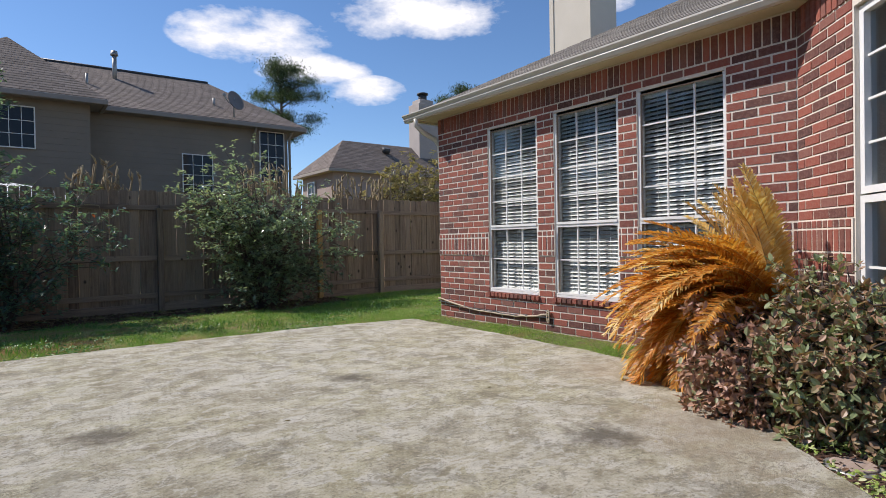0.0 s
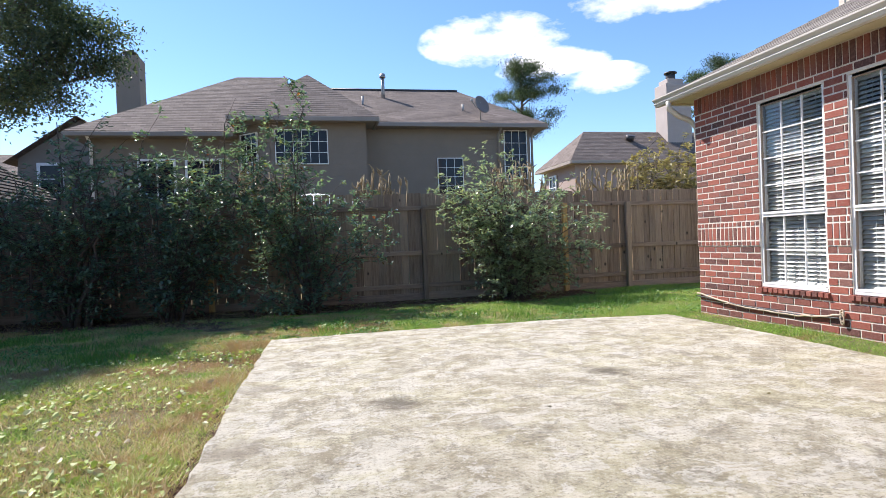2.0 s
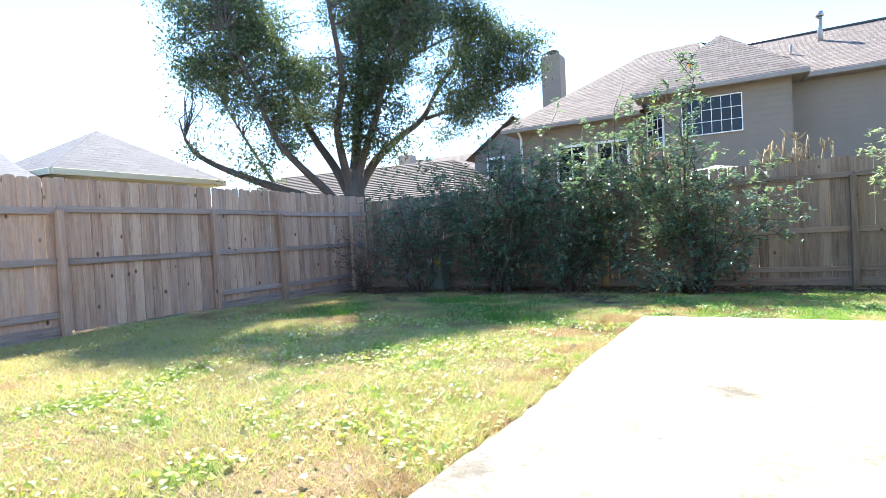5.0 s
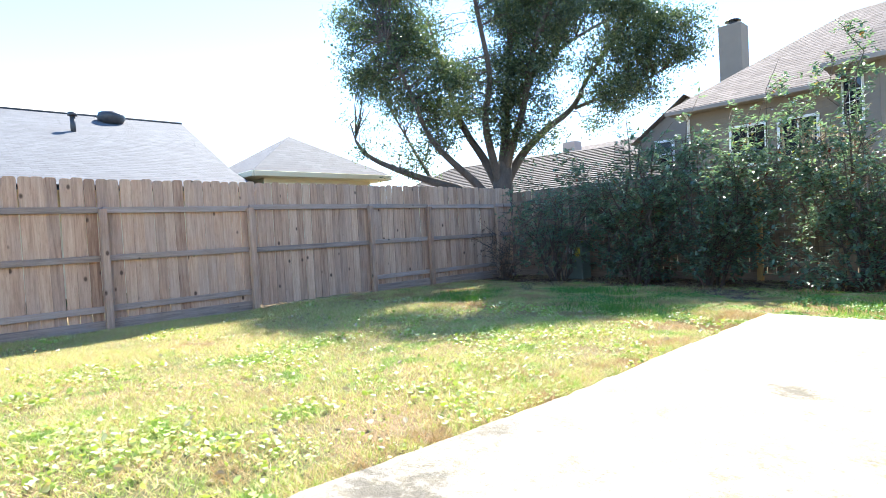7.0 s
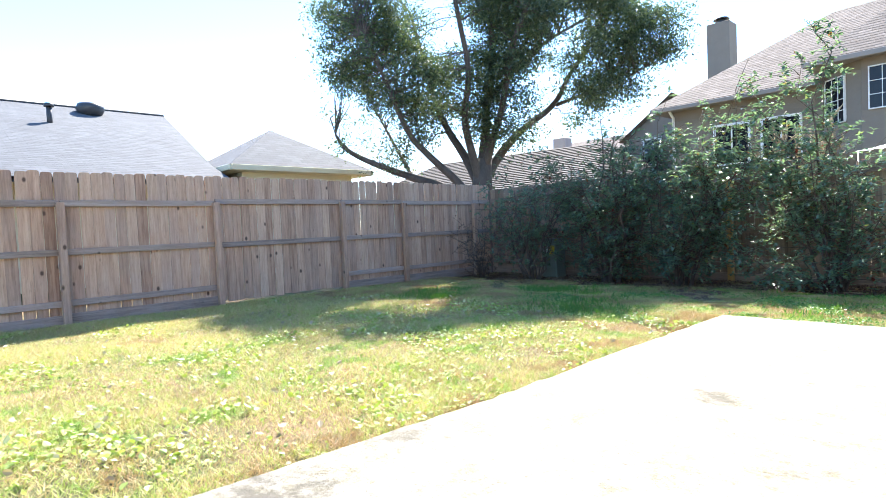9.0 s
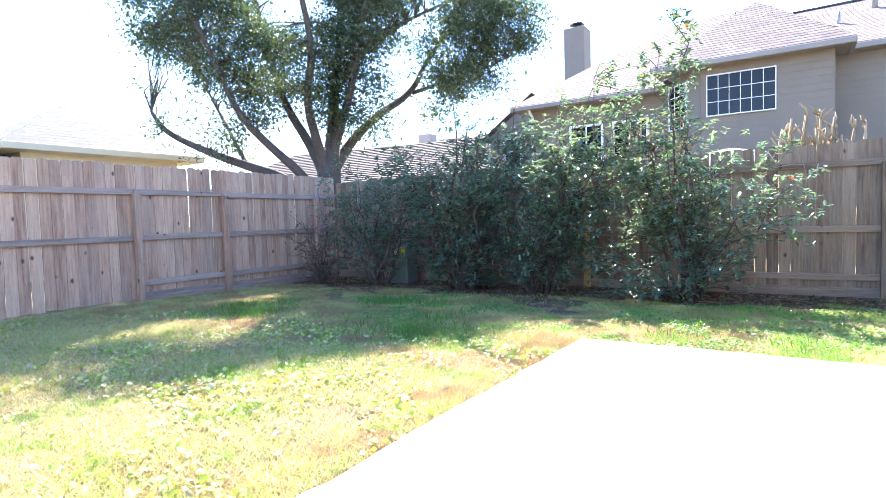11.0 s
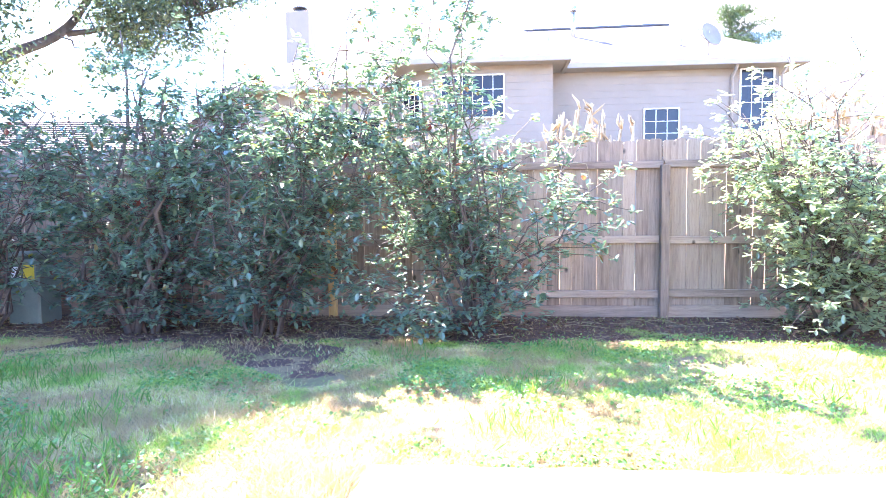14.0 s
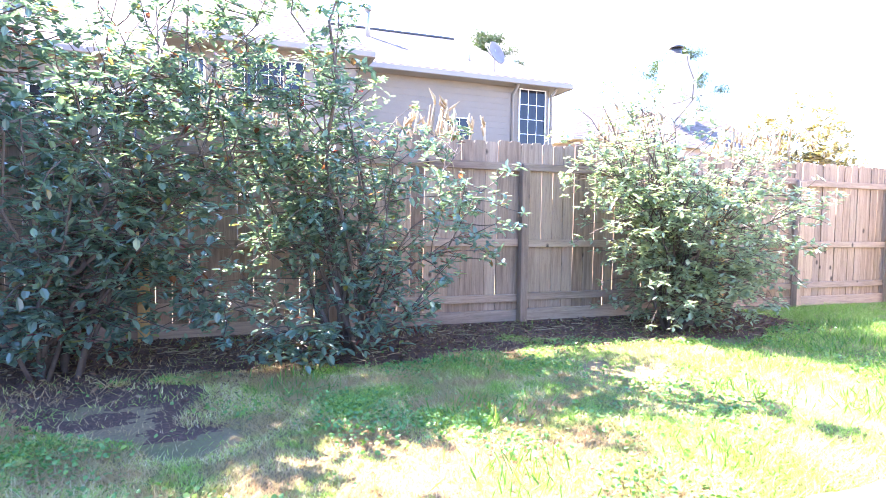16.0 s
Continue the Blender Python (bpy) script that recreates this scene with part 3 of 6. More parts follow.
# ---- windows ----
def grid_window(m, w, h, cols, rows, parent, frame_mat, glass, bar=0.022, frame_w=0.05, label=""):
    """A window in its own x-z plane from (0, 0) to (w, h), facing -y: frame, pane, and each glazing bar."""
    bm = bmesh.new()
    for lo, hi in (((0, -0.04, 0), (frame_w, 0.03, h)), ((w - frame_w, -0.04, 0), (w, 0.03, h)), ((frame_w, -0.04, h - frame_w), (w - frame_w, 0.03, h)), ((frame_w, -0.05, 0), (w - frame_w, 0.03, frame_w))):
        add_box(bm, lo, hi)
    win = part("window", bm, frame_mat, parent, label)
    win.matrix_local = m
    if glass is GLASS:
        pb = bmesh.new()
        pb.faces.new([pb.verts.new(q) for q in ((frame_w, 0, frame_w), (w - frame_w, 0, frame_w), (w - frame_w, 0, h - frame_w), (frame_w, 0, h - frame_w))])
    else:
        pb = box((frame_w, 0.0, frame_w), (w - frame_w, 0.006, h - frame_w))
    pane = part("pane", pb, glass, win)
    pane.visible_shadow = glass != GLASS
    iw, ih = w - 2 * frame_w, h - 2 * frame_w
    for c in range(1, cols):
        x = frame_w + iw * c / cols
        part("muntin", box((x - bar / 2, -0.02, frame_w), (x + bar / 2, -0.002, h - frame_w)), frame_mat, win)
    for r in range(1, rows):
        z = frame_w + ih * r / rows
        part("muntin", box((frame_w, -0.018, z - bar / 2), (w - frame_w, -0.002, z + bar / 2)), frame_mat, win)
    return win


# ---- our house ----
WALL_X, WALL_END, WALL_INNER = 4.62, 6.22, 1.78
WINDOWS = ((2.31, 3.13), (3.34, 4.15), (4.40, 5.21))
SILL, HEAD, MID = 0.38, 2.34, 1.11

house = thing("brick_house", "single-storey red brick house with shingled hip roof and cream eaves", "house")
ys = [WALL_INNER, *[v for w in WINDOWS for v in w], WALL_END]
for a, b in zip(ys[::2], ys[1::2]):
    part("wall", box((WALL_X + 0.0035, a, -0.2), (WALL_X + 0.22, b, 2.70)), MORTAR, house)
for a, b in WINDOWS:
    part("wall", box((WALL_X + 0.0035, a, -0.2), (WALL_X + 0.22, b, SILL - 0.05)), MORTAR, house)
    part("wall", box((WALL_X + 0.0035, a, HEAD), (WALL_X + 0.22, b, 2.70)), MORTAR, house)
for a, b in zip(ys[::2], ys[1::2]):
    part("mortar_band", box((WALL_X - 0.0075, a, 0.797), (WALL_X + 0.003, b, 1.075)), MORTAR, house)
part("wall", box((WALL_X + 0.22, WALL_END - 0.22, -0.2), (13.4, WALL_END, 2.70)), MORTAR, house)
# bay at 45 degrees, then the wall that goes on behind
BAY = pose(WALL_X, WALL_INNER, 0, 0, 0, 225)
part("wall", box((0.0, 0.0035, -0.2), (0.70, 0.22, 2.70), m=BAY), MORTAR, house)
part("mortar_band", box((0.0, -0.0075, 0.797), (0.69, 0.003, 1.075), m=BAY), MORTAR, house)
part("wall", box((0.70, 0.0035, -0.2), (1.50, 0.20, 0.32), m=BAY), MORTAR, house)
part("wall", box((0.70, 0.0035, 2.38), (1.50, 0.20, 2.70), m=BAY), MORTAR, house)
part("wall", box((1.50, 0.0035, -0.2), (1.75, 0.22, 2.70), m=BAY), MORTAR, house)
part("wall", box((3.40, -8.0, -0.2), (3.62, 0.53, 2.70)), BRICK_REST, house)
# room closing the house behind the blinds; its dimness is put into dark paint
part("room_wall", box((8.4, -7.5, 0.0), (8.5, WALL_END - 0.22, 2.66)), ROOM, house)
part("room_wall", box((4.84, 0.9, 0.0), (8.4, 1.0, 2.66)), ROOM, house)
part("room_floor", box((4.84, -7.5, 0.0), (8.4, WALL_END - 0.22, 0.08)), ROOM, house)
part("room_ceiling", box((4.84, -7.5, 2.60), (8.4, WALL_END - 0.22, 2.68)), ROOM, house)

for a, b in WINDOWS:
    w, h = b - a, HEAD - SILL
    m = pose(WALL_X + 0.055, b, SILL, 0, 0, -90)
    win = grid_window(m, w, MID - SILL + 0.025, 3, 2, house, WHITE, GLASS, 0.013, 0.026, "white lower sash with glazing bars")
    win = grid_window(m @ pose(0, 0.0, MID - SILL + 0.028), w, HEAD - MID - 0.03, 3, 4, house, WHITE, GLASS, 0.013, 0.026, "white upper sash with glazing bars")
    part("jamb", box((WALL_X + 0.02, b - 0.03, SILL), (WALL_X + 0.05, b + 0.0, HEAD), 0.003), MUNTIN_TAN, house)
    part("jamb", box((WALL_X + 0.02, a, SILL), (WALL_X + 0.05, a + 0.025, HEAD), 0.003), MUNTIN_TAN, house)
    part("head_trim", box((WALL_X + 0.015, a + 0.026, HEAD - 0.035), (WALL_X + 0.05, b - 0.031, HEAD), 0.003), MUNTIN_TAN, house)
    part("window_sill", box((WALL_X + 0.005, a + 0.004, SILL - 0.03), (WALL_X + 0.12, b - 0.004, SILL + 0.012), 0.006), WHITE, house)
# bay window
grid_window(BAY @ pose(0.70, 0.07, 0.33), 0.80, 0.88, 3, 2, house, WHITE, GLASS, 0.015, 0.045)
grid_window(BAY @ pose(0.70, 0.072, 1.22), 0.80, 1.15, 3, 4, house, WHITE, GLASS, 0.015, 0.045)
part("window_sill", box((0.71, -0.01, 0.30), (1.49, 0.06, 0.345), 0.005, BAY), WHITE, house)


def slat_mesh(w):
    bm = box((0.0, -0.025, -0.0012), (w, 0.025, 0.0012), m=pose(0, 0, 0, 40))
    return mesh_of("slat", bm, BLIND)


for a, b in WINDOWS:
    w = b - a - 0.04
    bl = thing("window_blind", "white horizontal slat blind, lowered behind the window", "blind", "window blinds", at=(WALL_X + 0.112, b - 0.02, SILL))
    bl.rotation_euler = (0, 0, radians(-90))
    me = slat_mesh(w)
    z = 0.05
    while z < HEAD - SILL - 0.03:
        s = part("slat", me, BLIND, bl)
        s.location = (0, 0, z)
        z += 0.0405
    part("headrail", box((0, -0.025, HEAD - SILL - 0.055), (w, 0.025, HEAD - SILL - 0.005), 0.003), BLIND, bl)
    part("bottom_rail", box((0, -0.022, 0.015), (w, 0.022, 0.032), 0.003), BLIND, bl)
    for x in (0.14, w / 2, w - 0.14):
        part("cord", box((x - 0.0015, -0.027, 0.03), (x + 0.0015, -0.024, HEAD - SILL - 0.05)), BLIND, bl)

# roof, eaves and gutter
EX, EY, EZ = 4.345, 6.47, 2.735
RIDGE_X, RIDGE_Y, RIDGE_Z = 9.0, 1.85, 5.15
roof = roof_slope("roof", (EX, -8.0, EZ), (EX, EY, EZ), (RIDGE_X, -8.0, RIDGE_Z), (RIDGE_X, RIDGE_Y, RIDGE_Z), SHINGLE_OWN, house)
roof_slope("roof", (EX, EY, EZ), (13.6, EY, EZ), (RIDGE_X, RIDGE_Y, RIDGE_Z), (RIDGE_X + 0.01, RIDGE_Y, RIDGE_Z), SHINGLE_OWN, house)
roof_slope("roof", (13.6, EY, EZ), (13.6, -8.0, EZ), (RIDGE_X, RIDGE_Y, RIDGE_Z), (RIDGE_X, -8.0, RIDGE_Z), SHINGLE_OWN, house)
part("soffit", box((4.40, -8.0, 2.655), (WALL_X + 0.01, EY - 0.06, 2.672)), TRIM_CREAM, house)
part("soffit", box((WALL_X + 0.01, WALL_END + 0.002, 2.655), (13.5, EY - 0.06, 2.672)), TRIM_CREAM, house)
part("soffit", prism([(4.43, 1.78), (WALL_X + 0.01, 1.78), (3.42, 0.56), (3.05, 0.56), (3.05, 0.3), (4.43, 0.3)], 2.64, 2.654), TRIM_CREAM, house)
part("fascia", box((4.38, -8.0, 2.63), (4.40, EY - 0.05, 2.75)), TRIM_CREAM, house)
part("fascia", box((4.43, EY - 0.06, 2.63), (13.5, EY - 0.04, 2.75)), TRIM_CREAM, house)


def gutter_mesh(length):
    """A K-style trough along +y, its back at x = 0, its front towards -x."""
    prof = [(0, 0.10), (0, 0.0), (-0.055, 0.0), (-0.075, 0.035), (-0.07, 0.05), (-0.10, 0.085), (-0.10, 0.10), (-0.085, 0.10), (-0.085, 0.092), (-0.06, 0.05), (-0.05, 0.008), (-0.008, 0.008), (-0.008, 0.10)]
    bm = bmesh.new()
    a = [bm.verts.new((x, 0, z)) for x, z in prof]
    b = [bm.verts.new((x, length, z)) for x, z in prof]
    k = len(prof)
    for i in range(k):
        bm.faces.new((a[i], b[i], b[(i + 1) % k], a[(i + 1) % k]))
    bm.faces.new(a)
    bm.faces.new(b[::-1])
    bmesh.ops.recalc_face_normals(bm, faces=bm.faces)
    return bm


g = part("gutter", gutter_mesh(14.6), GUTTER, house, "off-white metal gutter along the eave")
g.location = (4.378, -8.0, 2.635)
g = part("gutter", gutter_mesh(9.0), GUTTER, house)
g.matrix_local = pose(4.40, EY - 0.038, 2.635, 0, 0, -90)
part("downspout", tube([(4.33, 6.33, 2.65), (4.335, 6.33, 2.56), (4.45, 6.32, 2.47), (4.62, 6.30, 2.40), (4.70, 6.29, 2.30), (4.72, 6.275, 1.6), (4.72, 6.275, 0.0)], [0.034] * 7, 8), GUTTER, house)
ch = part("chimney", box((7.3, 5.71, 2.9), (8.0, 6.53, 7.2), 0.01), SIDING_CREAM, house, "cream siding chimney")
part("corner_trim", box((7.285, 5.695, 2.9), (7.36, 5.709, 7.2)), SIDING_CREAM, ch)
part("corner_trim", box((7.285, 6.46, 2.9), (7.299, 6.545, 7.2)), SIDING_CREAM, ch)
part("cap", box((7.24, 5.65, 7.2), (8.06, 6.59, 7.28), 0.01), DARK_METAL, ch)


# ---- neighbours' houses ----
def eave_board(a, b, parent, mat, drop=0.16):
    """Fascia with a round-edged gutter along an eave."""
    a, b = Vector(a), Vector(b)
    d = (b - a).normalized()
    L = (b - a).length
    m = Matrix.Translation(a) @ Matrix.Rotation(math.atan2(d.y, d.x), 4, "Z")
    part("fascia", box((0, -0.05, -drop), (L, 0.06, -0.005), 0.015, m), mat, parent)


h1 = thing("neighbour_house", "two-storey taupe house with brown hip roof behind the fence", "house", "neighbouring houses")
part("wall", prism([(1.75, 20.9), (8.36, 20.9), (8.36, 28.2), (1.75, 28.2)], -0.1, 5.42), STUCCO, h1)
part("wall", prism([(-1.45, 19.5), (1.75, 19.5), (1.75, 24.0), (-2.6, 24.0), (-2.6, 20.65)], -0.1, 5.34), STUCCO, h1)
part("wall", prism([(-7.35, 20.9), (-2.6, 20.9), (-2.6, 29.0), (-7.35, 29.0)], -0.1, 5.0), STUCCO, h1)
part("soffit", prism([(1.75, 20.42), (8.88, 20.42), (8.88, 28.6), (8.36, 28.6), (8.36, 20.899), (1.75, 20.899)], 5.30, 5.36), TRIM_TAUPE, h1)
part("soffit", prism([(-2.75, 19.05), (2.15, 19.05), (2.15, 20.40), (1.755, 20.40), (1.755, 19.495), (-1.45, 19.495), (-2.75, 20.4)], 5.20, 5.25), TRIM_TAUPE, h1)
part("soffit", prism([(-7.9, 20.4), (-2.6, 20.4), (-2.6, 20.895), (-7.355, 20.895), (-7.355, 29), (-7.9, 29)], 4.90, 4.95), TRIM_TAUPE, h1)


def siding(m, length, z0, z1, parent, mat, step=0.19):
    """Lapped boards on a wall along its own +x, facing -y: each leans out to its lower edge."""
    for i in range(int((z1 - z0) / step)):
        bm = bmesh.new()
        za, zb = z0 + i * step, z0 + (i + 1) * step - 0.002
        quad = ((-0.002, za), (-0.014, za), (-0.006, zb), (-0.002, zb))
        a = [bm.verts.new((0, y, z)) for y, z in quad]
        b = [bm.verts.new((length, y, z)) for y, z in quad]
        for k in range(4):
            bm.faces.new((a[k], b[k], b[(k + 1) % 4], a[(k + 1) % 4]))
        bm.faces.new(a)
        bm.faces.new(b[::-1])
        bmesh.ops.recalc_face_normals(bm, faces=bm.faces)
        bm.transform(m)
        part("siding_board", bm, mat, parent)


siding(pose(1.75, 20.9, 0), 6.6, 1.5, 5.3, h1, STUCCO)
siding(pose(-1.45, 19.5, 0), 3.2, 1.5, 5.2, h1, STUCCO)
siding(pose(-7.35, 20.9, 0), 4.75, 1.5, 4.9, h1, STUCCO)
siding(pose(-2.6, 20.65, 0, 0, 0, -45), 1.62, 1.5, 5.2, h1, STUCCO)
R1 = (6.4, 24.5, 7.75)
roof_slope("roof", (1.0, 20.4, 5.46), (8.92, 20.4, 5.46), (0.2, 24.5, 7.70), R1, SHINGLE_BROWN, h1, 0.15)
roof_slope("roof", (8.92, 20.4, 5.46), (8.92, 28.6, 5.46), R1, R1, SHINGLE_BROWN, h1, 0.15)
roof_slope("roof", (8.92, 28.6, 5.46), (-2.0, 28.6, 5.46), R1, (0.2, 24.5, 7.70), SHINGLE_BROWN, h1, 0.15)
A1 = (-0.16, 21.6, 7.45)
roof_slope("roof", (-2.75, 19.0, 5.32), (2.15, 19.0, 5.32), A1, A1, SHINGLE_BROWN, h1, 0.15)
roof_slope("roof", (2.15, 19.0, 5.32), (2.15, 24.4, 5.32), A1, (-0.16, 26.0, 7.45), SHINGLE_BROWN, h1, 0.15)
roof_slope("roof", (-2.75, 26.0, 5.32), (-2.75, 19.0, 5.32), (-0.16, 26.0, 7.45), A1, SHINGLE_BROWN, h1, 0.15)
RL, RR = (-3.05, 24.9, 8.25), (-1.0, 24.9, 8.30)
roof_slope("roof", (-7.95, 20.35, 5.05), (-1.0, 20.35, 5.05), RL, RR, SHINGLE_BROWN, h1, 0.15)
roof_slope("roof", (-7.95, 29.4, 5.05), (-7.95, 20.35, 5.05), RL, RL, SHINGLE_BROWN, h1, 0.15)
roof_slope("roof", (-1.0, 29.4, 5.05), (-7.95, 29.4, 5.05), RR, RL, SHINGLE_BROWN, h1, 0.15)
roof_slope("roof", (3.4, 20.6, 5.4), (3.4, 29.4, 5.4), RR, RR, SHINGLE_BROWN, h1, 0.15)
for a, b in (((2.12, 20.4, 5.45), (8.92, 20.4, 5.45)), ((8.9, 20.4, 5.45), (8.9, 28.6, 5.45)), ((-2.75, 19.0, 5.31), (2.15, 19.0, 5.31)), ((2.13, 19.0, 5.31), (2.13, 20.4, 5.31)), ((-7.95, 20.36, 5.04), (-2.7, 20.36, 5.04))):
    eave_board(a, b, h1, TRIM_TAUPE)
part("ridge_cap", tube([(0.2, 24.5, 7.73), (6.4, 24.5, 7.78)], [0.05, 0.05], 6), DARK_METAL, h1)
grid_window(pose(4.55, 20.865, 2.75), 1.02, 1.45, 3, 4, h1, WHITE, DARK_GLASS, 0.016, 0.03)
grid_window(pose(7.25, 20.865, 3.35), 0.96, 1.92, 3, 4, h1, WHITE, DARK_GLASS, 0.016, 0.03)
grid_window(pose(-1.30, 19.465, 3.78), 1.74, 1.18, 6, 3, h1, WHITE, DARK_GLASS, 0.016, 0.03)
grid_window(pose(-2.50, 20.50, 3.6, 0, 0, -45), 0.85, 1.35, 3, 4, h1, WHITE, DARK_GLASS, 0.016, 0.03)
grid_window(pose(-4.4, 20.865, 2.75), 1.2, 1.45, 2, 1, h1, WHITE, DARK_GLASS, 0.05, 0.08)
grid_window(pose(-5.9, 20.865, 2.75), 1.2, 1.45, 2, 1, h1, WHITE, DARK_GLASS, 0.05, 0.08)
part("downspout", tube([(7.02, 20.45, 5.35), (7.02, 20.6, 5.2), (7.03, 20.86, 5.05), (7.03, 20.86, 0)], [0.05] * 4, 8), TRIM_TAUPE, h1)
part("downspout", tube([(8.45, 20.6, 5.3), (8.42, 20.86, 5.1), (8.42, 20.86, 0)], [0.05] * 3, 8), TRIM_TAUPE, h1)
part("downspout", tube([(-7.3, 20.45, 4.95), (-7.3, 20.84, 4.7), (-7.3, 20.84, 0)], [0.05] * 3, 8), WHITE, h1)
cz = part("chimney", box((-8.62, 27.9, 0), (-7.62, 28.9, 10.0), 0.02), STUCCO, h1)
part("chimney_cap", tube([(-8.12, 28.4, 10.0), (-8.12, 28.4, 10.22)], [0.22, 0.22], 10), DARK_METAL, cz)
part("chimney_hood", tube([(-8.12, 28.4, 10.22), (-8.12, 28.4, 10.29)], [0.36, 0.30], 10), DARK_METAL, cz)
part("flue_pipe", tube([(2.9, 23.4, 7.0), (2.9, 23.4, 7.95)], [0.075, 0.075], 8), METAL, h1)
part("flue_hood", tube([(2.9, 23.4, 7.95), (2.9, 23.4, 8.0), (2.9, 23.4, 8.12)], [0.13, 0.13, 0.10], 8), METAL, h1)
part("plumbing_vent", tube([(1.95, 22.4, 6.4), (1.95, 22.4, 6.9)], [0.045, 0.045], 8), METAL, h1)
part("plumbing_vent", tube([(5.9, 21.8, 6.15), (5.9, 21.8, 6.5)], [0.045, 0.045], 8), METAL, h1)


def satellite_dish(at):
    d = thing("satellite_dish", "grey satellite dish on a bent mast on the roof", "satellite dish", at=at)
    bm = bmesh.new()
    rings = []
    for i in range(7):
        r = 0.34 * i / 6
        rings.append([bm.verts.new((r * math.cos(a), 0.5 * r * r, r * math.sin(a) * 1.1)) for a in (2 * math.pi * k / 20 for k in range(20))])
    for a, b in zip(rings, rings[1:]):
        for k in range(20):
            bm.faces.new((a[k], a[(k + 1) % 20], b[(k + 1) % 20], b[k])).smooth = True
    bmesh.ops.remove_doubles(bm, verts=bm.verts, dist=0.002)
    ob = part("reflector", bm, varied("dish_grey", (0.15, 0.13, 0.12), (0.20, 0.18, 0.165), 5.0, 0.6, 0.05), d)
    ob.matrix_local = pose(0.05, 0, 0.56, 20, 0, 205)
    so = ob.modifiers.new("thickness", "SOLIDIFY")
    so.thickness = 0.02
    part("mast", tube([(0, 0, -0.12), (0, 0, 0.45), (0.02, 0.05, 0.68)], [0.03] * 3, 8), METAL, d)
    part("arm", tube([(0, 0.0, 0.4), (-0.25, -0.25, 0.42), (-0.45, -0.4, 0.6)], [0.02] * 3, 6), METAL, d)
    part("receiver", box((-0.5, -0.46, 0.58), (-0.4, -0.36, 0.68), 0.015), METAL, d)


satellite_dish((6.3, 20.72, 5.66))

h2 = thing("far_house", "pinkish two-storey house with brown hip roof beyond the fence", "house", "neighbouring houses")
part("wall", prism([(12.95, 26.3), (24, 26.3), (24, 30.2), (12.95, 30.2)], -0.1, 4.85), STUCCO_PINK, h2)
RA, RB = (14.5, 28.2, 6.75), (23.0, 28.2, 6.75)
roof_slope("roof", (12.55, 25.9, 4.85), (24.4, 25.9, 4.85), RA, RB, SHINGLE_BROWN, h2, 0.15)
roof_slope("roof", (12.55, 30.6, 4.85), (12.55, 25.9, 4.85), RA, RA, SHINGLE_BROWN, h2, 0.15)
roof_slope("roof", (24.4, 30.6, 4.85), (12.55, 30.6, 4.85), RB, RA, SHINGLE_BROWN, h2, 0.15)
part("soffit", prism([(12.6, 25.95), (24.3, 25.95), (24.3, 30.5), (12.6, 30.5)], 4.70, 4.76), TRIM_CREAM, h2)
for a, b in (((12.55, 25.9, 4.84), (24.4, 25.9, 4.84)), ((12.57, 30.6, 4.84), (12.57, 25.9, 4.84))):
    eave_board(a, b, h2, TRIM_BEIGE)
grid_window(pose(12.88, 29.3, 3.1, 0, 0, -90), 0.9, 1.3, 2, 2, h2, WHITE, DARK_GLASS, 0.04, 0.06)
part("roof_vent", tube([(16.8, 27.4, 6.15), (16.8, 27.3, 6.4)], [0.22, 0.24], 10), DARK_METAL, h2)
c2 = part("chimney", box((19.1, 27.3, 0), (20.6, 28.4, 9.3), 0.02), SIDING_BEIGE, h2, "tall cream siding chimney with a dark flue")
for i in range(26):
    part("siding_course", box((19.085, 27.285, 4.6 + i * 0.18), (20.615, 27.299, 4.6 + i * 0.18 + 0.172)), SIDING_BEIGE, c2)
part("chimney_shoulder", box((19.3, 27.45, 9.3), (20.3, 28.3, 9.6), 0.03), SIDING_BEIGE, c2)
part("flue", tube([(19.8, 27.9, 9.55), (19.8, 27.9, 9.95)], [0.26, 0.26], 12), DARK_METAL, c2)
part("flue_hood", tube([(19.8, 27.9, 9.98), (19.8, 27.9, 10.06)], [0.36, 0.34], 12), DARK_METAL, c2)

h3 = thing("side_house", "single-storey house with grey shingle hip roofs and cream walls", "house", "neighbouring houses")
WALL_CREAM = varied("cream_wall", (0.58, 0.54, 0.38), (0.66, 0.62, 0.46), 2.0, 0.85, 0.1)
part("wall", prism([(-16.6, 6.9), (-13.2, 6.9), (-13.2, 10.5), (-16.6, 10.5)], -0.1, 2.9), WALL_CREAM, h3)
part("wall", prism([(-26.0, -14), (-14.2, -14), (-14.2, 9.0), (-26.0, 9.0)], -0.1, 2.7), WALL_CREAM, h3)
AP = (-14.95, 8.70, 4.35)
e0, e1 = (-12.75, 6.4), (-17.1, 11.0)
z = 2.95
corner = [(e0[0], e0[1], z), (e0[0], e1[1], z), (e1[0], e1[1], z), (e1[0], e0[1], z)]
for a, b in zip(corner, corner[1:] + corner[:1]):
    roof_slope("roof", a, b, AP, AP, SHINGLE_GREY, h3, 0.15, 0.005)
    eave_board(a, b, h3, WALL_CREAM)
part("soffit", prism([(e0[0], e0[1]), (e0[0], e1[1]), (e1[0], e1[1]), (e1[0], e0[1])], 2.79, 2.82), WALL_CREAM, h3)
RG0, RG1 = (-20.0, -16.0, 5.45), (-20.0, 7.2, 5.50)
roof_slope("roof", (-12.3, 6.2, 2.32), (-12.3, -16.0, 2.32), RG1, RG0, SHINGLE_GREY, h3, 0.15, 0.005)
roof_slope("roof", (-26.4, 12.6, 2.85), (-12.3, 6.2, 2.32), RG1, RG1, SHINGLE_GREY, h3, 0.15, 0.005)
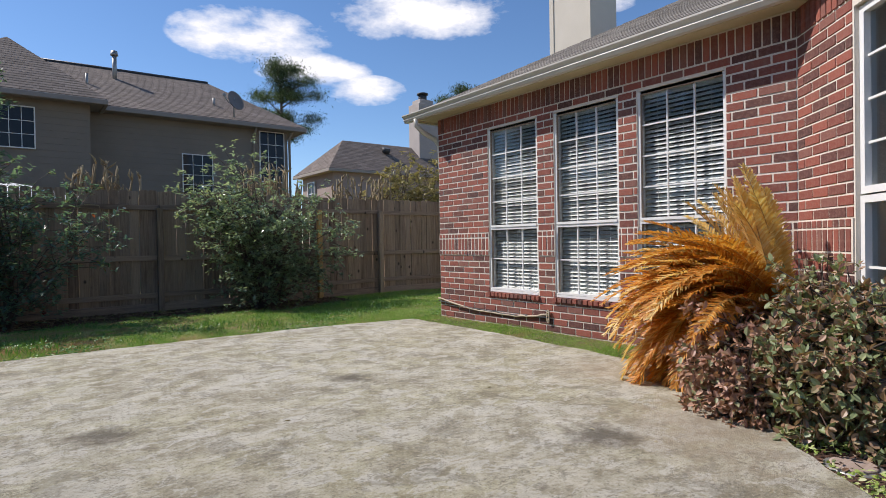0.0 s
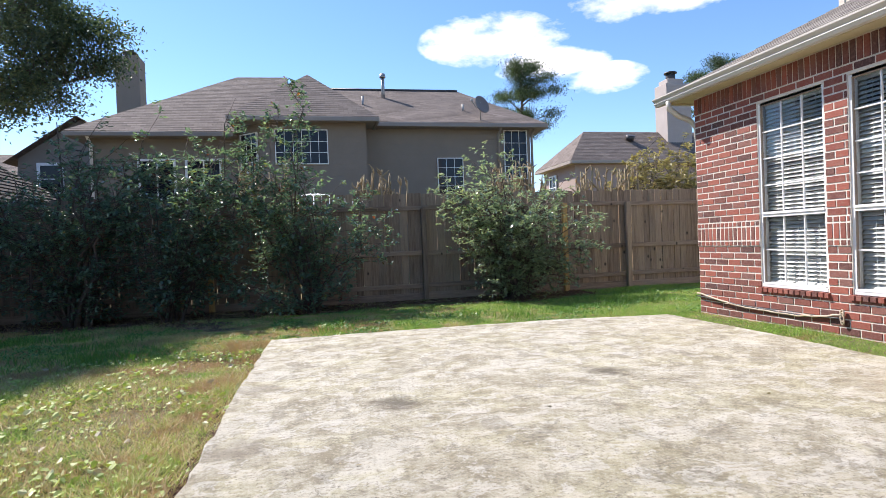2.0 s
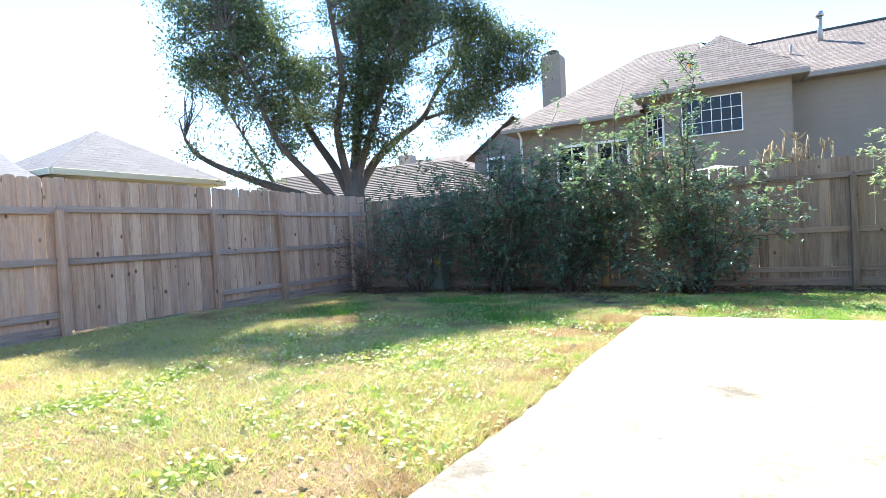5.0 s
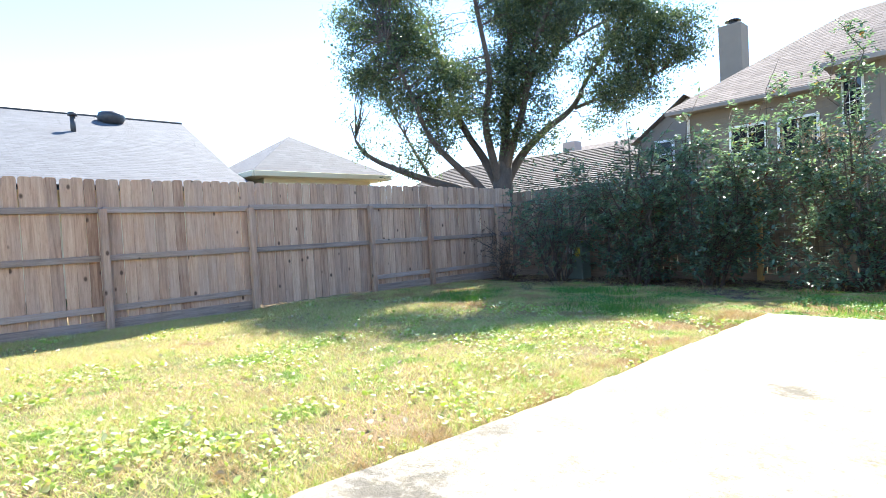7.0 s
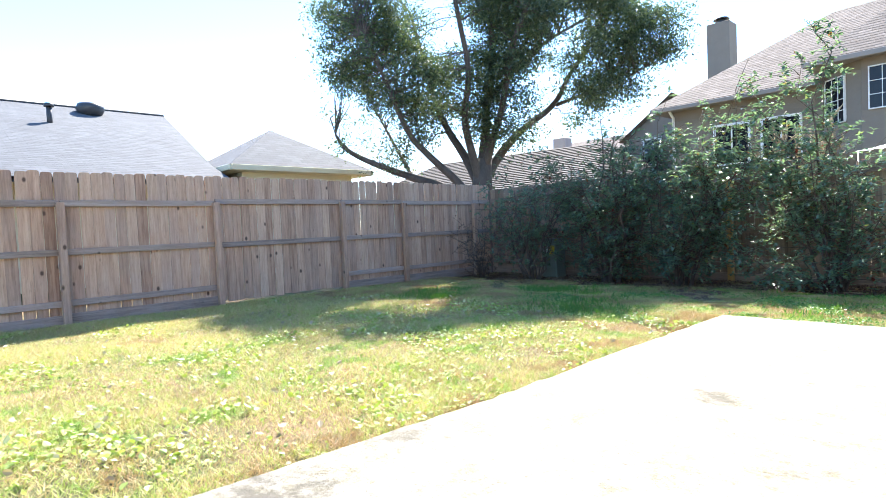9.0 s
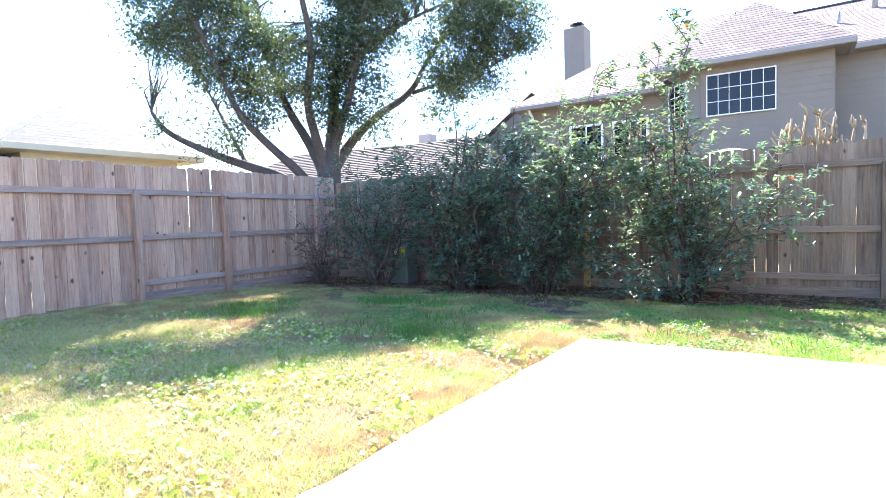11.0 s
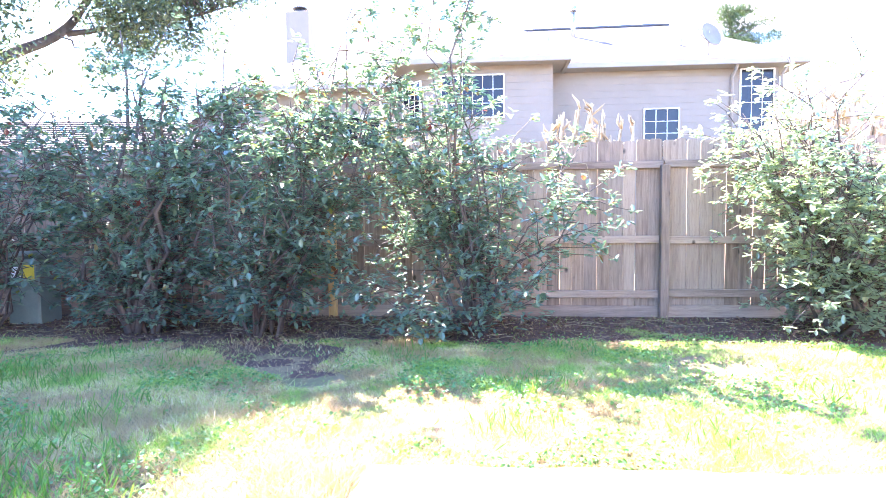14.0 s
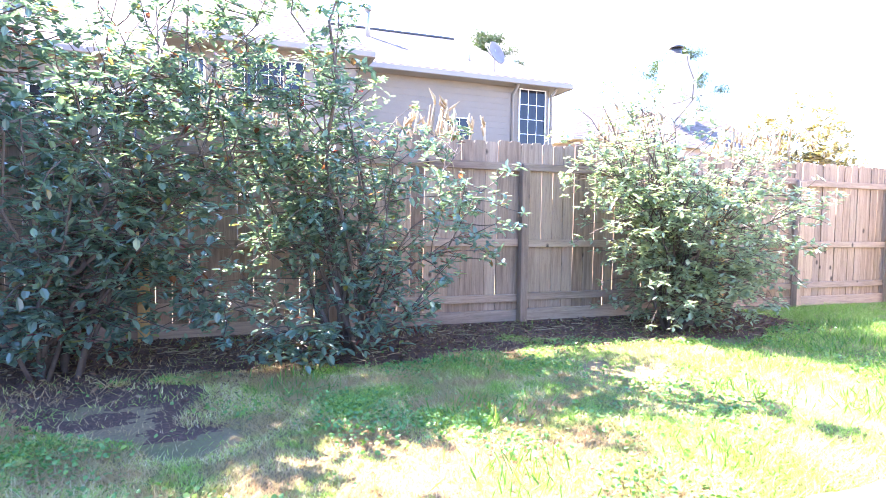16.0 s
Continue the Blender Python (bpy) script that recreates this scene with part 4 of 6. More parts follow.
roof_slope("roof", (-26.4, -16.0, 2.85), (-26.4, 12.6, 2.85), RG0, RG1, SHINGLE_GREY, h3, 0.15, 0.005)
part("ridge_cap", tube([(-20, -16, 5.47), (-20, 7.2, 5.52)], [0.05, 0.05], 6), DARK_METAL, h3)
AQ = (-17.6, 6.0, 4.72)
roof_slope("roof", (-12.2, 0.2, 2.42), (-12.2, 6.25, 2.42), AQ, AQ, SHINGLE_GREY, h3, 0.15, 0.005)
roof_slope("roof", (-12.2, 6.25, 2.42), (-20.0, 6.25, 2.42), AQ, (-20.0, 6.0, 4.8), SHINGLE_GREY, h3, 0.15, 0.005)
roof_slope("roof", (-20.0, 0.2, 2.42), (-12.2, 0.2, 2.42), (-20.0, 6.0, 4.8), AQ, SHINGLE_GREY, h3, 0.15, 0.005)
part("flue_pipe", tube([(-17.6, 3.35, 4.4), (-17.6, 3.35, 4.95)], [0.07, 0.07], 8), DARK_METAL, h3)
part("flue_hood", tube([(-17.6, 3.35, 4.95), (-17.6, 3.35, 5.05)], [0.13, 0.11], 8), DARK_METAL, h3)
part("roof_turbine", tube([(-19.3, 4.75, 5.1), (-19.3, 4.75, 5.35), (-19.3, 4.75, 5.5)], [0.30, 0.42, 0.36], 14), DARK_METAL, h3)

h4 = thing("corner_house", "brown shingle roofed house beyond the corner tree", "house", "neighbouring houses")
part("wall", prism([(-24.5, 19.2), (-9.6, 19.2), (-9.6, 27), (-24.5, 27)], -0.1, 2.6), WALL_CREAM, h4)
for a, b, c, d in (((-25, 18.6, 2.55), (-9.2, 18.6, 2.55), (-22.0, 23.0, 4.75), (-11.5, 23.0, 4.55)), ((-9.2, 18.6, 2.55), (-9.2, 27.4, 2.55), (-11.5, 23.0, 4.55), (-11.5, 23.2, 4.55)), ((-9.2, 27.4, 2.55), (-25, 27.4, 2.55), (-11.5, 23.0, 4.55), (-22.0, 23.0, 4.75))):
    roof_slope("roof", a, b, c, d, SHINGLE_DARK, h4, 0.24, 0.03)
h5 = thing("distant_house", "distant house with pale gabled roof and chimney", "house", "neighbouring houses")
part("wall", prism([(-24, 33.5), (-14.6, 33.5), (-14.6, 40), (-24, 40)], -0.1, 4.6), STUCCO_PINK, h5)
roof_slope("roof", (-24.5, 33, 4.6), (-14.0, 33, 4.6), (-23, 36.5, 6.9), (-16.2, 36.5, 6.9), SHINGLE_BROWN, h5, 0.17)
roof_slope("roof", (-14.0, 33, 4.6), (-14.0, 40, 4.6), (-16.2, 36.5, 6.9), (-16.2, 36.6, 6.9), SHINGLE_BROWN, h5, 0.17)
part("chimney", box((-21.6, 34.0, 3.0), (-20.6, 34.9, 7.0), 0.02), STUCCO_PINK, h5)
h6 = thing("gabled_house", "taupe gabled house end with a white window", "house", "neighbouring houses")
bm = bmesh.new()
outline = ((-12.6, 0), (-7.8, 0), (-7.8, 5.2), (-9.8, 6.85), (-12.2, 5.2))
fa, fb = [bm.verts.new((x, 27.0, z)) for x, z in outline], [bm.verts.new((x, 27.3, z)) for x, z in outline]
bm.faces.new(fa)
bm.faces.new(fb[::-1])
for k in range(5):
    bm.faces.new((fa[k], fb[k], fb[(k + 1) % 5], fa[(k + 1) % 5]))
bmesh.ops.recalc_face_normals(bm, faces=bm.faces)
part("wall", bm, STUCCO, h6)
roof_slope("roof", (-12.6, 26.6, 4.95), (-12.6, 36, 4.95), (-9.8, 26.6, 6.95), (-9.8, 36, 6.95), SHINGLE_BROWN, h6, 0.17)
roof_slope("roof", (-7.4, 36, 5.0), (-7.4, 26.6, 5.0), (-9.8, 36, 6.95), (-9.8, 26.6, 6.95), SHINGLE_BROWN, h6, 0.17)
grid_window(pose(-11.5, 26.96, 3.6), 1.0, 1.4, 1, 2, h6, WHITE, DARK_GLASS, 0.05, 0.12)


# ---- plants ----
BARK = varied("oak_bark", (0.055, 0.045, 0.040), (0.135, 0.113, 0.095), 6.0, 0.95, 0.8, 40.0, stretch=(1, 1, 0.3))
TWIG = varied("twig_bark", (0.06, 0.045, 0.034), (0.14, 0.105, 0.078), 9.0, 0.9, 0.4)
LEAF_SHRUB = leaf_material("glossy_shrub_leaf", [(0.0, (0.098, 0.170, 0.140)), (0.55, (0.170, 0.272, 0.208)), (0.93, (0.260, 0.375, 0.262)), (0.965, (0.270, 0.320, 0.080)), (0.985, (0.264, 0.074, 0.036)), (1.0, (0.20, 0.03, 0.04))], 0.36, 0.5, 0.9)
# lighter copy of the shrub leaf: sun glare and glints put into its base colour
LEAF_GREY_GLINT = leaf_material("glint_lightened_grey_green_leaf", [(0.0, (0.21, 0.285, 0.21)), (0.5, (0.33, 0.43, 0.315)), (0.9, (0.44, 0.54, 0.40)), (1.0, (0.43, 0.44, 0.22))], 0.36, 0.5, 0.9)
LEAF_OAK = leaf_material("evergreen_oak_leaf", [(0.0, (0.045, 0.078, 0.052)), (0.6, (0.082, 0.130, 0.080)), (1.0, (0.165, 0.205, 0.095))], 0.36, 0.5, 0.6)
LEAF_PINE = leaf_material("pine_needles", [(0.0, (0.045, 0.080, 0.035)), (1.0, (0.095, 0.145, 0.060))], 0.6, 0.4)
LEAF_HAWTHORN = leaf_material("hawthorn_leaf", [(0.0, (0.2, 0.25, 0.119)), (0.35, (0.325, 0.388, 0.188)), (0.46, (0.45, 0.475, 0.263)), (0.54, (0.375, 0.213, 0.131)), (1.0, (0.5, 0.3, 0.194))], 0.45, 0.3)
LEAF_HAWTHORN_DRY = leaf_material("hawthorn_leaf_brown", [(0.0, (0.288, 0.144, 0.096)), (0.5, (0.48, 0.264, 0.174)), (0.8, (0.6, 0.384, 0.264)), (0.87, (0.264, 0.3, 0.144)), (1.0, (0.384, 0.42, 0.216))], 0.5, 0.25)
LEAF_YELLOW = leaf_material("yellow_green_leaf", [(0.0, (0.25, 0.23, 0.10)), (0.6, (0.43, 0.38, 0.19)), (1.0, (0.58, 0.48, 0.28))], 0.5, 0.35)
DRY_STALK = varied("dry_stalk", (0.21, 0.155, 0.085), (0.42, 0.33, 0.19), 9.0, 0.9, 0.3, random_from="island", tint=0.4)
FROND = leaf_material("dead_sago_leaflet", [(0.0, (0.52, 0.185, 0.022)), (0.4, (0.70, 0.30, 0.038)), (0.75, (0.80, 0.43, 0.085)), (1.0, (0.84, 0.57, 0.22))], 0.5, 0.45)
FROND_PALE = leaf_material("pale_sago_leaflet", [(0.0, (0.76, 0.46, 0.12)), (0.4, (0.86, 0.60, 0.20)), (0.75, (0.90, 0.72, 0.34)), (1.0, (0.92, 0.79, 0.48))], 0.5, 0.45)
FROND_STEM = varied("dead_sago_stem", (0.34, 0.18, 0.05), (0.50, 0.30, 0.09), 9.0, 0.6, 0.2)


def leaf_cloud(name, pos, size, width, mat, rng, droop=0.0, spread=None, flat=1.0, level=0.0):
    """Folded oval leaves, one for each place: six corners, two faces, turned at random; spread gives the way that each one points,
    level how far the blades keep to the horizontal."""
    n = len(pos)
    d = rng.normal(size=(n, 3))
    d[:, 2] -= droop
    if spread is not None:
        d = d * 0.75 + spread
    d[:, 2] *= flat
    d /= np.linalg.norm(d, axis=1, keepdims=True)
    u = rng.normal(size=(n, 3))
    u[:, 2] *= 0.35 * flat
    if level:
        u = u * (1 - level) + np.stack([-d[:, 1], d[:, 0], 0 * d[:, 0]], 1) * level * 1.6
    u -= d * np.sum(u * d, axis=1, keepdims=True)
    u /= np.linalg.norm(u, axis=1, keepdims=True) + 1e-9
    w = np.cross(d, u)
    L = (size * rng.uniform(0.6, 1.25, n))[:, None]
    half = L * width * 0.5
    fold = 0.3
    v = np.empty((n, 6, 3))
    v[:, 0] = pos
    v[:, 1] = pos + d * L * 0.30 + u * half * 0.88 + w * half * fold
    v[:, 2] = pos + d * L * 0.68 + u * half * 0.86 + w * half * fold * 0.7
    v[:, 3] = pos + d * L - w * half * 0.15
    v[:, 4] = pos + d * L * 0.68 - u * half * 0.86 + w * half * fold * 0.7
    v[:, 5] = pos + d * L * 0.30 - u * half * 0.88 + w * half * fold
    k = (np.arange(n) * 6)[:, None]
    f = np.concatenate([k + [0, 1, 2, 3], k + [0, 3, 4, 5]], axis=1).reshape(-1, 4)
    return array_mesh(name, v.reshape(-1, 3), f, mat)


def bent(a, b, rng, sag=0.0, steps=5, wobble=0.05):
    a, b = Vector(a), Vector(b)
    L = (b - a).length
    pts = []
    for i in range(steps + 1):
        t = i / steps
        p = a.lerp(b, t)
        p.z += sag * L * 4 * t * (1 - t)
        if 0 < i < steps:
            p += Vector((rng.gauss(0, 1), rng.gauss(0, 1), rng.gauss(0, 1))) * wobble * L / 3
        pts.append(p)
    return pts


def shrub(name, label, base, rx, ry, h, stems, branches, per, leaf, width, mat, seed, stem_r=0.018, low=0.12, category="shrub", group="", crown=0.55, extra=(), limit_y=10.2, start=0.8, dome=0.5, twig=0.5, tips=3, flat=0.42, level=0.8):
    """A many-stemmed shrub: stems fan out from the foot, carry side branches, and these whorls of leaves at their tips."""
    rng, nr = random.Random(seed), np.random.default_rng(seed)
    t = thing(name, label, category, group, at=base)
    centres, ways = [], []
    foot = Vector((0, 0, 0))
    ends = []
    for i in range(stems):
        a, r = 2 * math.pi * (i + rng.random()) / stems, math.sqrt(rng.random())
        z = h * (1 - dome * r * r) * rng.uniform(0.68, 1.0)
        ends.append(Vector((rx * r * math.cos(a) * 0.88, ry * r * math.sin(a) * 0.88, z)))
    ends += [Vector(e) for e in extra]
    twigs = bmesh.new()
    for e in ends:
        a = rng.uniform(0, 6.28)
        pts = bent(foot + Vector((0.09 * math.cos(a) * rx, 0.09 * math.sin(a) * ry, -0.12)), e, rng, 0.05, 6, 0.10)
        r0 = stem_r * rng.uniform(0.7, 1.3)
        part("stem", tube(pts, [r0 * (1 - 0.8 * k / 6) for k in range(7)], 6), TWIG, t)
        for b in range(branches):
            k = min(5.99, start + (6 - start) * rng.random())
            p = pts[int(k)].lerp(pts[int(k) + 1], k - int(k))
            out = Vector((p.x / rx, p.y / ry, 0.0)) + Vector((rng.gauss(0, 0.6), rng.gauss(0, 0.6), rng.gauss(0.12, 0.42)))
            L = rng.uniform(0.5, 1.25) * twig * (0.6 + 0.4 * rx)
            if e.z > h * 1.05:
                L *= 0.55
            q = p + out.normalized() * L
            s = math.sqrt((q.x / rx) ** 2 + (q.y / ry) ** 2)
            if s > 1.15:
                q.x, q.y = q.x * 1.15 / s, q.y * 1.15 / s
            q.z = max(low, min(q.z, max(h * 1.06, e.z * 1.02)))
            q.y = min(q.y, limit_y - base[1])
            tube(bent(p, q, rng, 0.03, 3, 0.08), [0.006, 0.005, 0.004, 0.002], 3, twigs, cap=False)
            dv = (q - p).normalized()
            for j in range(tips):
                c = q if j == 0 else p.lerp(q, rng.uniform(0.35, 0.95)) + Vector((rng.gauss(0, 1), rng.gauss(0, 1), rng.gauss(0, 1))) * leaf * 0.9
                axis = (dv + Vector((rng.gauss(0, 0.4), rng.gauss(0, 0.4), rng.gauss(0.25, 0.3)))).normalized()
                side = axis.orthogonal().normalized()
                other = axis.cross(side)
                n = max(3, round(per / tips * rng.uniform(0.7, 1.3)))
                for i in range(n):
                    a = 2.4 * i + rng.uniform(-0.4, 0.4)
                    o = c - axis * leaf * rng.uniform(0, 1.1)
                    w = axis * rng.uniform(0.25, 0.8) + (side * math.cos(a) + other * math.sin(a))
                    centres.append(tuple(o))
                    ways.append(tuple(w * (1.0 + crown)))
    tagged(part("twig_growth", twigs, TWIG, t), kind="stuff")
    pos = np.array(centres)
    pos[:, 2] = np.maximum(pos[:, 2], low * 0.5)
    me = leaf_cloud("foliage", pos, leaf, width, mat, nr, 0.25, np.array(ways), flat, level)
    tagged(part("foliage", me, mat, t), kind="stuff")
    return t


DARK_SHRUB = "large glossy dark green evergreen shrub against the fence"
shrub("evergreen_shrub", DARK_SHRUB + ", thin and twiggy", (-5.35, 9.3, -0.08), 1.4, 0.8, 2.55, 14, 18, 24, 0.07, 0.52, LEAF_SHRUB, 11, group="hedge shrubs", dome=0.3, start=1.6)
shrub("evergreen_shrub", DARK_SHRUB, (-3.6, 9.35, -0.08), 1.5, 0.85, 3.3, 16, 27, 30, 0.074, 0.54, LEAF_SHRUB, 12, stem_r=0.03, group="hedge shrubs", start=0.7, low=0.12, dome=0.22, tips=5)
shrub("evergreen_shrub", DARK_SHRUB, (-2.25, 9.2, -0.08), 1.35, 0.9, 3.2, 11, 24, 32, 0.076, 0.54, LEAF_SHRUB, 13, group="hedge shrubs", start=0.8, low=0.12, dome=0.35, tips=5, extra=((1.0, 0.15, 3.45), (0.9, 0.1, 3.1), (1.25, 0.1, 2.0), (1.3, 0.2, 2.6), (1.15, -0.2, 1.7)))
shrub("evergreen_shrub", DARK_SHRUB + " with reddish stems", (-0.25, 9.45, -0.08), 1.40, 0.75, 2.6, 10, 20, 31, 0.074, 0.54, LEAF_SHRUB, 14, group="hedge shrubs", start=1.9, low=0.15, dome=0.35, tips=5, extra=((-0.25, 0.0, 3.75), (-0.35, 0.1, 3.35), (-0.1, 0.05, 3.15), (-1.1, 0.0, 2.3), (-1.0, 0.1, 2.75), (-1.15, -0.2, 1.7), (-1.2, -0.3, 0.75), (-0.7, -0.6, 0.35), (0.4, -0.5, 0.4)))
shrub("evergreen_shrub", "rounded grey-green evergreen shrub standing alone by the fence, sun glints in its leaf colour", (3.30, 9.45, -0.08), 1.75, 0.8, 2.75, 22, 24, 32, 0.07, 0.56, LEAF_GREY_GLINT, 15, group="hedge shrubs", start=0.9, dome=0.5, tips=5)


def corner_tree():
    """The wide evergreen oak beyond the fence corner: limbs drawn in a plane turned to the yard."""
    rng, nr = random.Random(21), np.random.default_rng(21)
    base = Vector((-8.3, 11.2, -0.1))
    t = thing("oak_tree", "wide evergreen oak with dark spreading limbs beyond the fence", "tree", at=base)
    R, D = Vector((0.752, 0.655, 0)), Vector((-0.655, 0.752, 0))

    def at(r, u, d):
        return R * r + D * d + Vector((0, 0, 2.3 + u))

    part("trunk", tube([(0, 0, -0.2), (0.02, 0.0, 0.5), (0.0, 0.05, 1.3), at(0, -0.1, 0), at(0.08, 0.6, 0)], [0.42, 0.34, 0.30, 0.27, 0.20], 12), BARK, t)
    limbs = [
        [(0, -1.2, 0), (-0.9, -0.1, 0.2), (-1.9, 0.25, 0.4), (-2.7, 0.55, 0.5), (-3.8, 1.1, 0.7), (-4.1, 1.6, 0.8)],
        [(0, -0.9, 0), (-0.6, 0.0, -0.3), (-1.2, 0.55, -0.6), (-1.8, 1.2, -1.0), (-2.1, 2.2, -1.4), (-2.6, 3.4, -1.8)],
        [(0, -0.3, 0), (-0.4, 0.7, 0.3), (-0.95, 1.6, 0.8), (-1.3, 2.6, 1.3), (-1.6, 3.9, 1.8), (-2.0, 5.4, 2.2)],
        [(0, -0.2, 0), (-0.25, 0.8, -0.3), (-0.4, 1.6, -0.8), (-0.15, 2.5, -1.2), (-0.4, 3.8, -1.7), (-0.6, 5.2, -2.2)],
        [(0.05, 0.5, 0), (0.15, 1.2, 0.1), (0.2, 2.2, 0.2), (0.4, 3.2, 0.3), (0.4, 4.6, 0.3), (0.2, 6.4, 0.2)],
        [(0.05, 0.2, 0), (0.3, 1.0, -0.3), (0.65, 1.9, -0.8), (0.8, 3.0, -1.4), (1.4, 4.2, -2.0), (1.9, 5.4, -2.4)],
        [(0.02, -0.1, 0), (0.5, 0.75, 0.2), (1.2, 1.45, 0.5), (2.1, 2.05, 0.8), (2.5, 2.9, 1.0), (3.3, 3.9, 1.2)],
        [(0.2, 2.0, 0.2), (0.9, 3.0, 0.6), (1.9, 3.9, 1.2), (3.0, 4.6, 1.8), (4.1, 5.2, 2.2)],
        [(2.1, 2.05, 0.8), (3.0, 2.35, 0.8), (3.9, 2.6, 0.6), (4.8, 3.0, 0.4)],
        [(-1.9, 0.25, 0.4), (-2.4, 1.1, 1.2), (-3.0, 2.2, 1.8), (-3.6, 3.4, 2.2)],
    ]
    radii = [0.16, 0.13, 0.14, 0.13, 0.16, 0.12, 0.14, 0.09, 0.06, 0.06]
    nodes = []
    for pts, r in zip(limbs, radii):
        p = [at(*q) for q in pts]
        for _ in range(2):
            fine = [p[0]]
            for a, b in zip(p, p[1:]):
                fine += [a.lerp(b, 0.25), a.lerp(b, 0.75)]
            p = fine + [p[-1]]
        k = len(p)
        part("limb", tube(p, [r * (1 - 0.78 * i / (k - 1)) for i in range(k)], 8), BARK, t)
        nodes += p[k // 3:]
    twigs = bmesh.new()
    pos, made = [], 0
    tries = 0
    while made < 840 and tries < 14000:
        tries += 1
        x, y, z = rng.uniform(-1, 1), rng.uniform(-1, 1), rng.uniform(-1, 1)
        s = x * x + y * y + z * z
        if s > 1 or s < 0.10 * rng.random():
            continue
        r, d = 0.5 + 4.75 * x, 2.5 * y
        # unseen top, raised on the left half to cast more shade on the lawn
        u = 4.1 + (3.3 if z < 0 else 3.3 if r < 0.2 else 1.9) * z
        lower = 1.2 + 0.25 * abs(r) if r < 0 else 1.0 + 0.45 * r
        if u < lower - 0.9 + 0.5 * abs(d) * 0.2:
            continue
        # crown shaped for its shadow: clumps that would shade too far out are dropped
        if (2.2 + u) / 1.09 - d > 9.0 - 0.5 * (r + 0.5):
            continue
        c = at(r, u, d)
        if noise.noise(c * 0.55 + Vector((7, 3, 1))) < 0.0:
            continue
        nd = min(nodes, key=lambda q: (q - c).length)
        if (nd - c).length > 3.4:
            continue
        tube(bent(nd, c, rng, 0.04, 4, 0.12), [0.022, 0.017, 0.012, 0.008, 0.004], 4, twigs, cap=False)
        n = rng.randint(120, 190)
        rad = rng.uniform(0.30, 0.50)
        pos.append(np.array(c) + nr.normal(size=(n, 3)) * np.array((rad, rad, rad * 0.7)) * 0.55)
        made += 1
    # leafy sprays along the low outer limbs
    for i in (0, 1, 8, 9):
        ends = [at(*q) for q in limbs[i]]
        for k in range(16):
            j = rng.randrange(max(0, len(ends) - 4), len(ends) - 1)
            p = ends[j].lerp(ends[j + 1], rng.random())
            c = p + Vector((rng.gauss(0, 0.35), rng.gauss(0, 0.35), rng.uniform(-0.1, 0.75)))
            tube(bent(p, c, rng, 0.04, 3, 0.12), [0.015, 0.011, 0.007, 0.003], 4, twigs, cap=False)
            pos.append(np.array(c) + nr.normal(size=(rng.randint(50, 120), 3)) * 0.17)
    tagged(part("branch_growth", twigs, BARK, t), kind="stuff")
    tagged(part("crown", leaf_cloud("crown", np.concatenate(pos), 0.088, 0.46, LEAF_OAK, nr, 0.25, None, 0.8, 0.4), LEAF_OAK, t), kind="stuff")


corner_tree()


def pine(base, height, seed):
    rng, nr = random.Random(seed), np.random.default_rng(seed)
    t = thing("pine_tree", "tall distant pine with clumped dark crown", "tree", at=base)
    part("trunk", tube([(0, 0, 0), (0.2, 0, height * 0.5), (0.0, 0.1, height)], [0.4, 0.28, 0.05], 8), BARK, t)
    pos, twigs = [], bmesh.new()
    for i in range(30):
        z = height * rng.uniform(0.62, 1.0)
        a, r = rng.uniform(0, 6.28), rng.uniform(0.8, 4.6) * (1.12 - 0.75 * abs((z / height - 0.72) / 0.28) ** 1.5)
        c = Vector((r * math.cos(a), r * math.sin(a), z + 0.25 * r))
        tube([(0, 0, z), c * 0.5 + Vector((0, 0, z * 0.5)), c], [0.09, 0.06, 0.03], 4, twigs, cap=False)
        pos.append(np.array(c) + nr.normal(size=(800, 3)) * (0.62, 0.62, 0.34))
    tagged(part("branch_growth", twigs, BARK, t), kind="stuff")
    tagged(part("crown", leaf_cloud("crown", np.concatenate(pos), 0.34, 0.16, LEAF_PINE, nr), LEAF_PINE, t), kind="stuff")


pine((23.4, 60.0, -0.1), 20.5, 31)
pine((48.5, 58.0, -0.1), 21.5, 33)


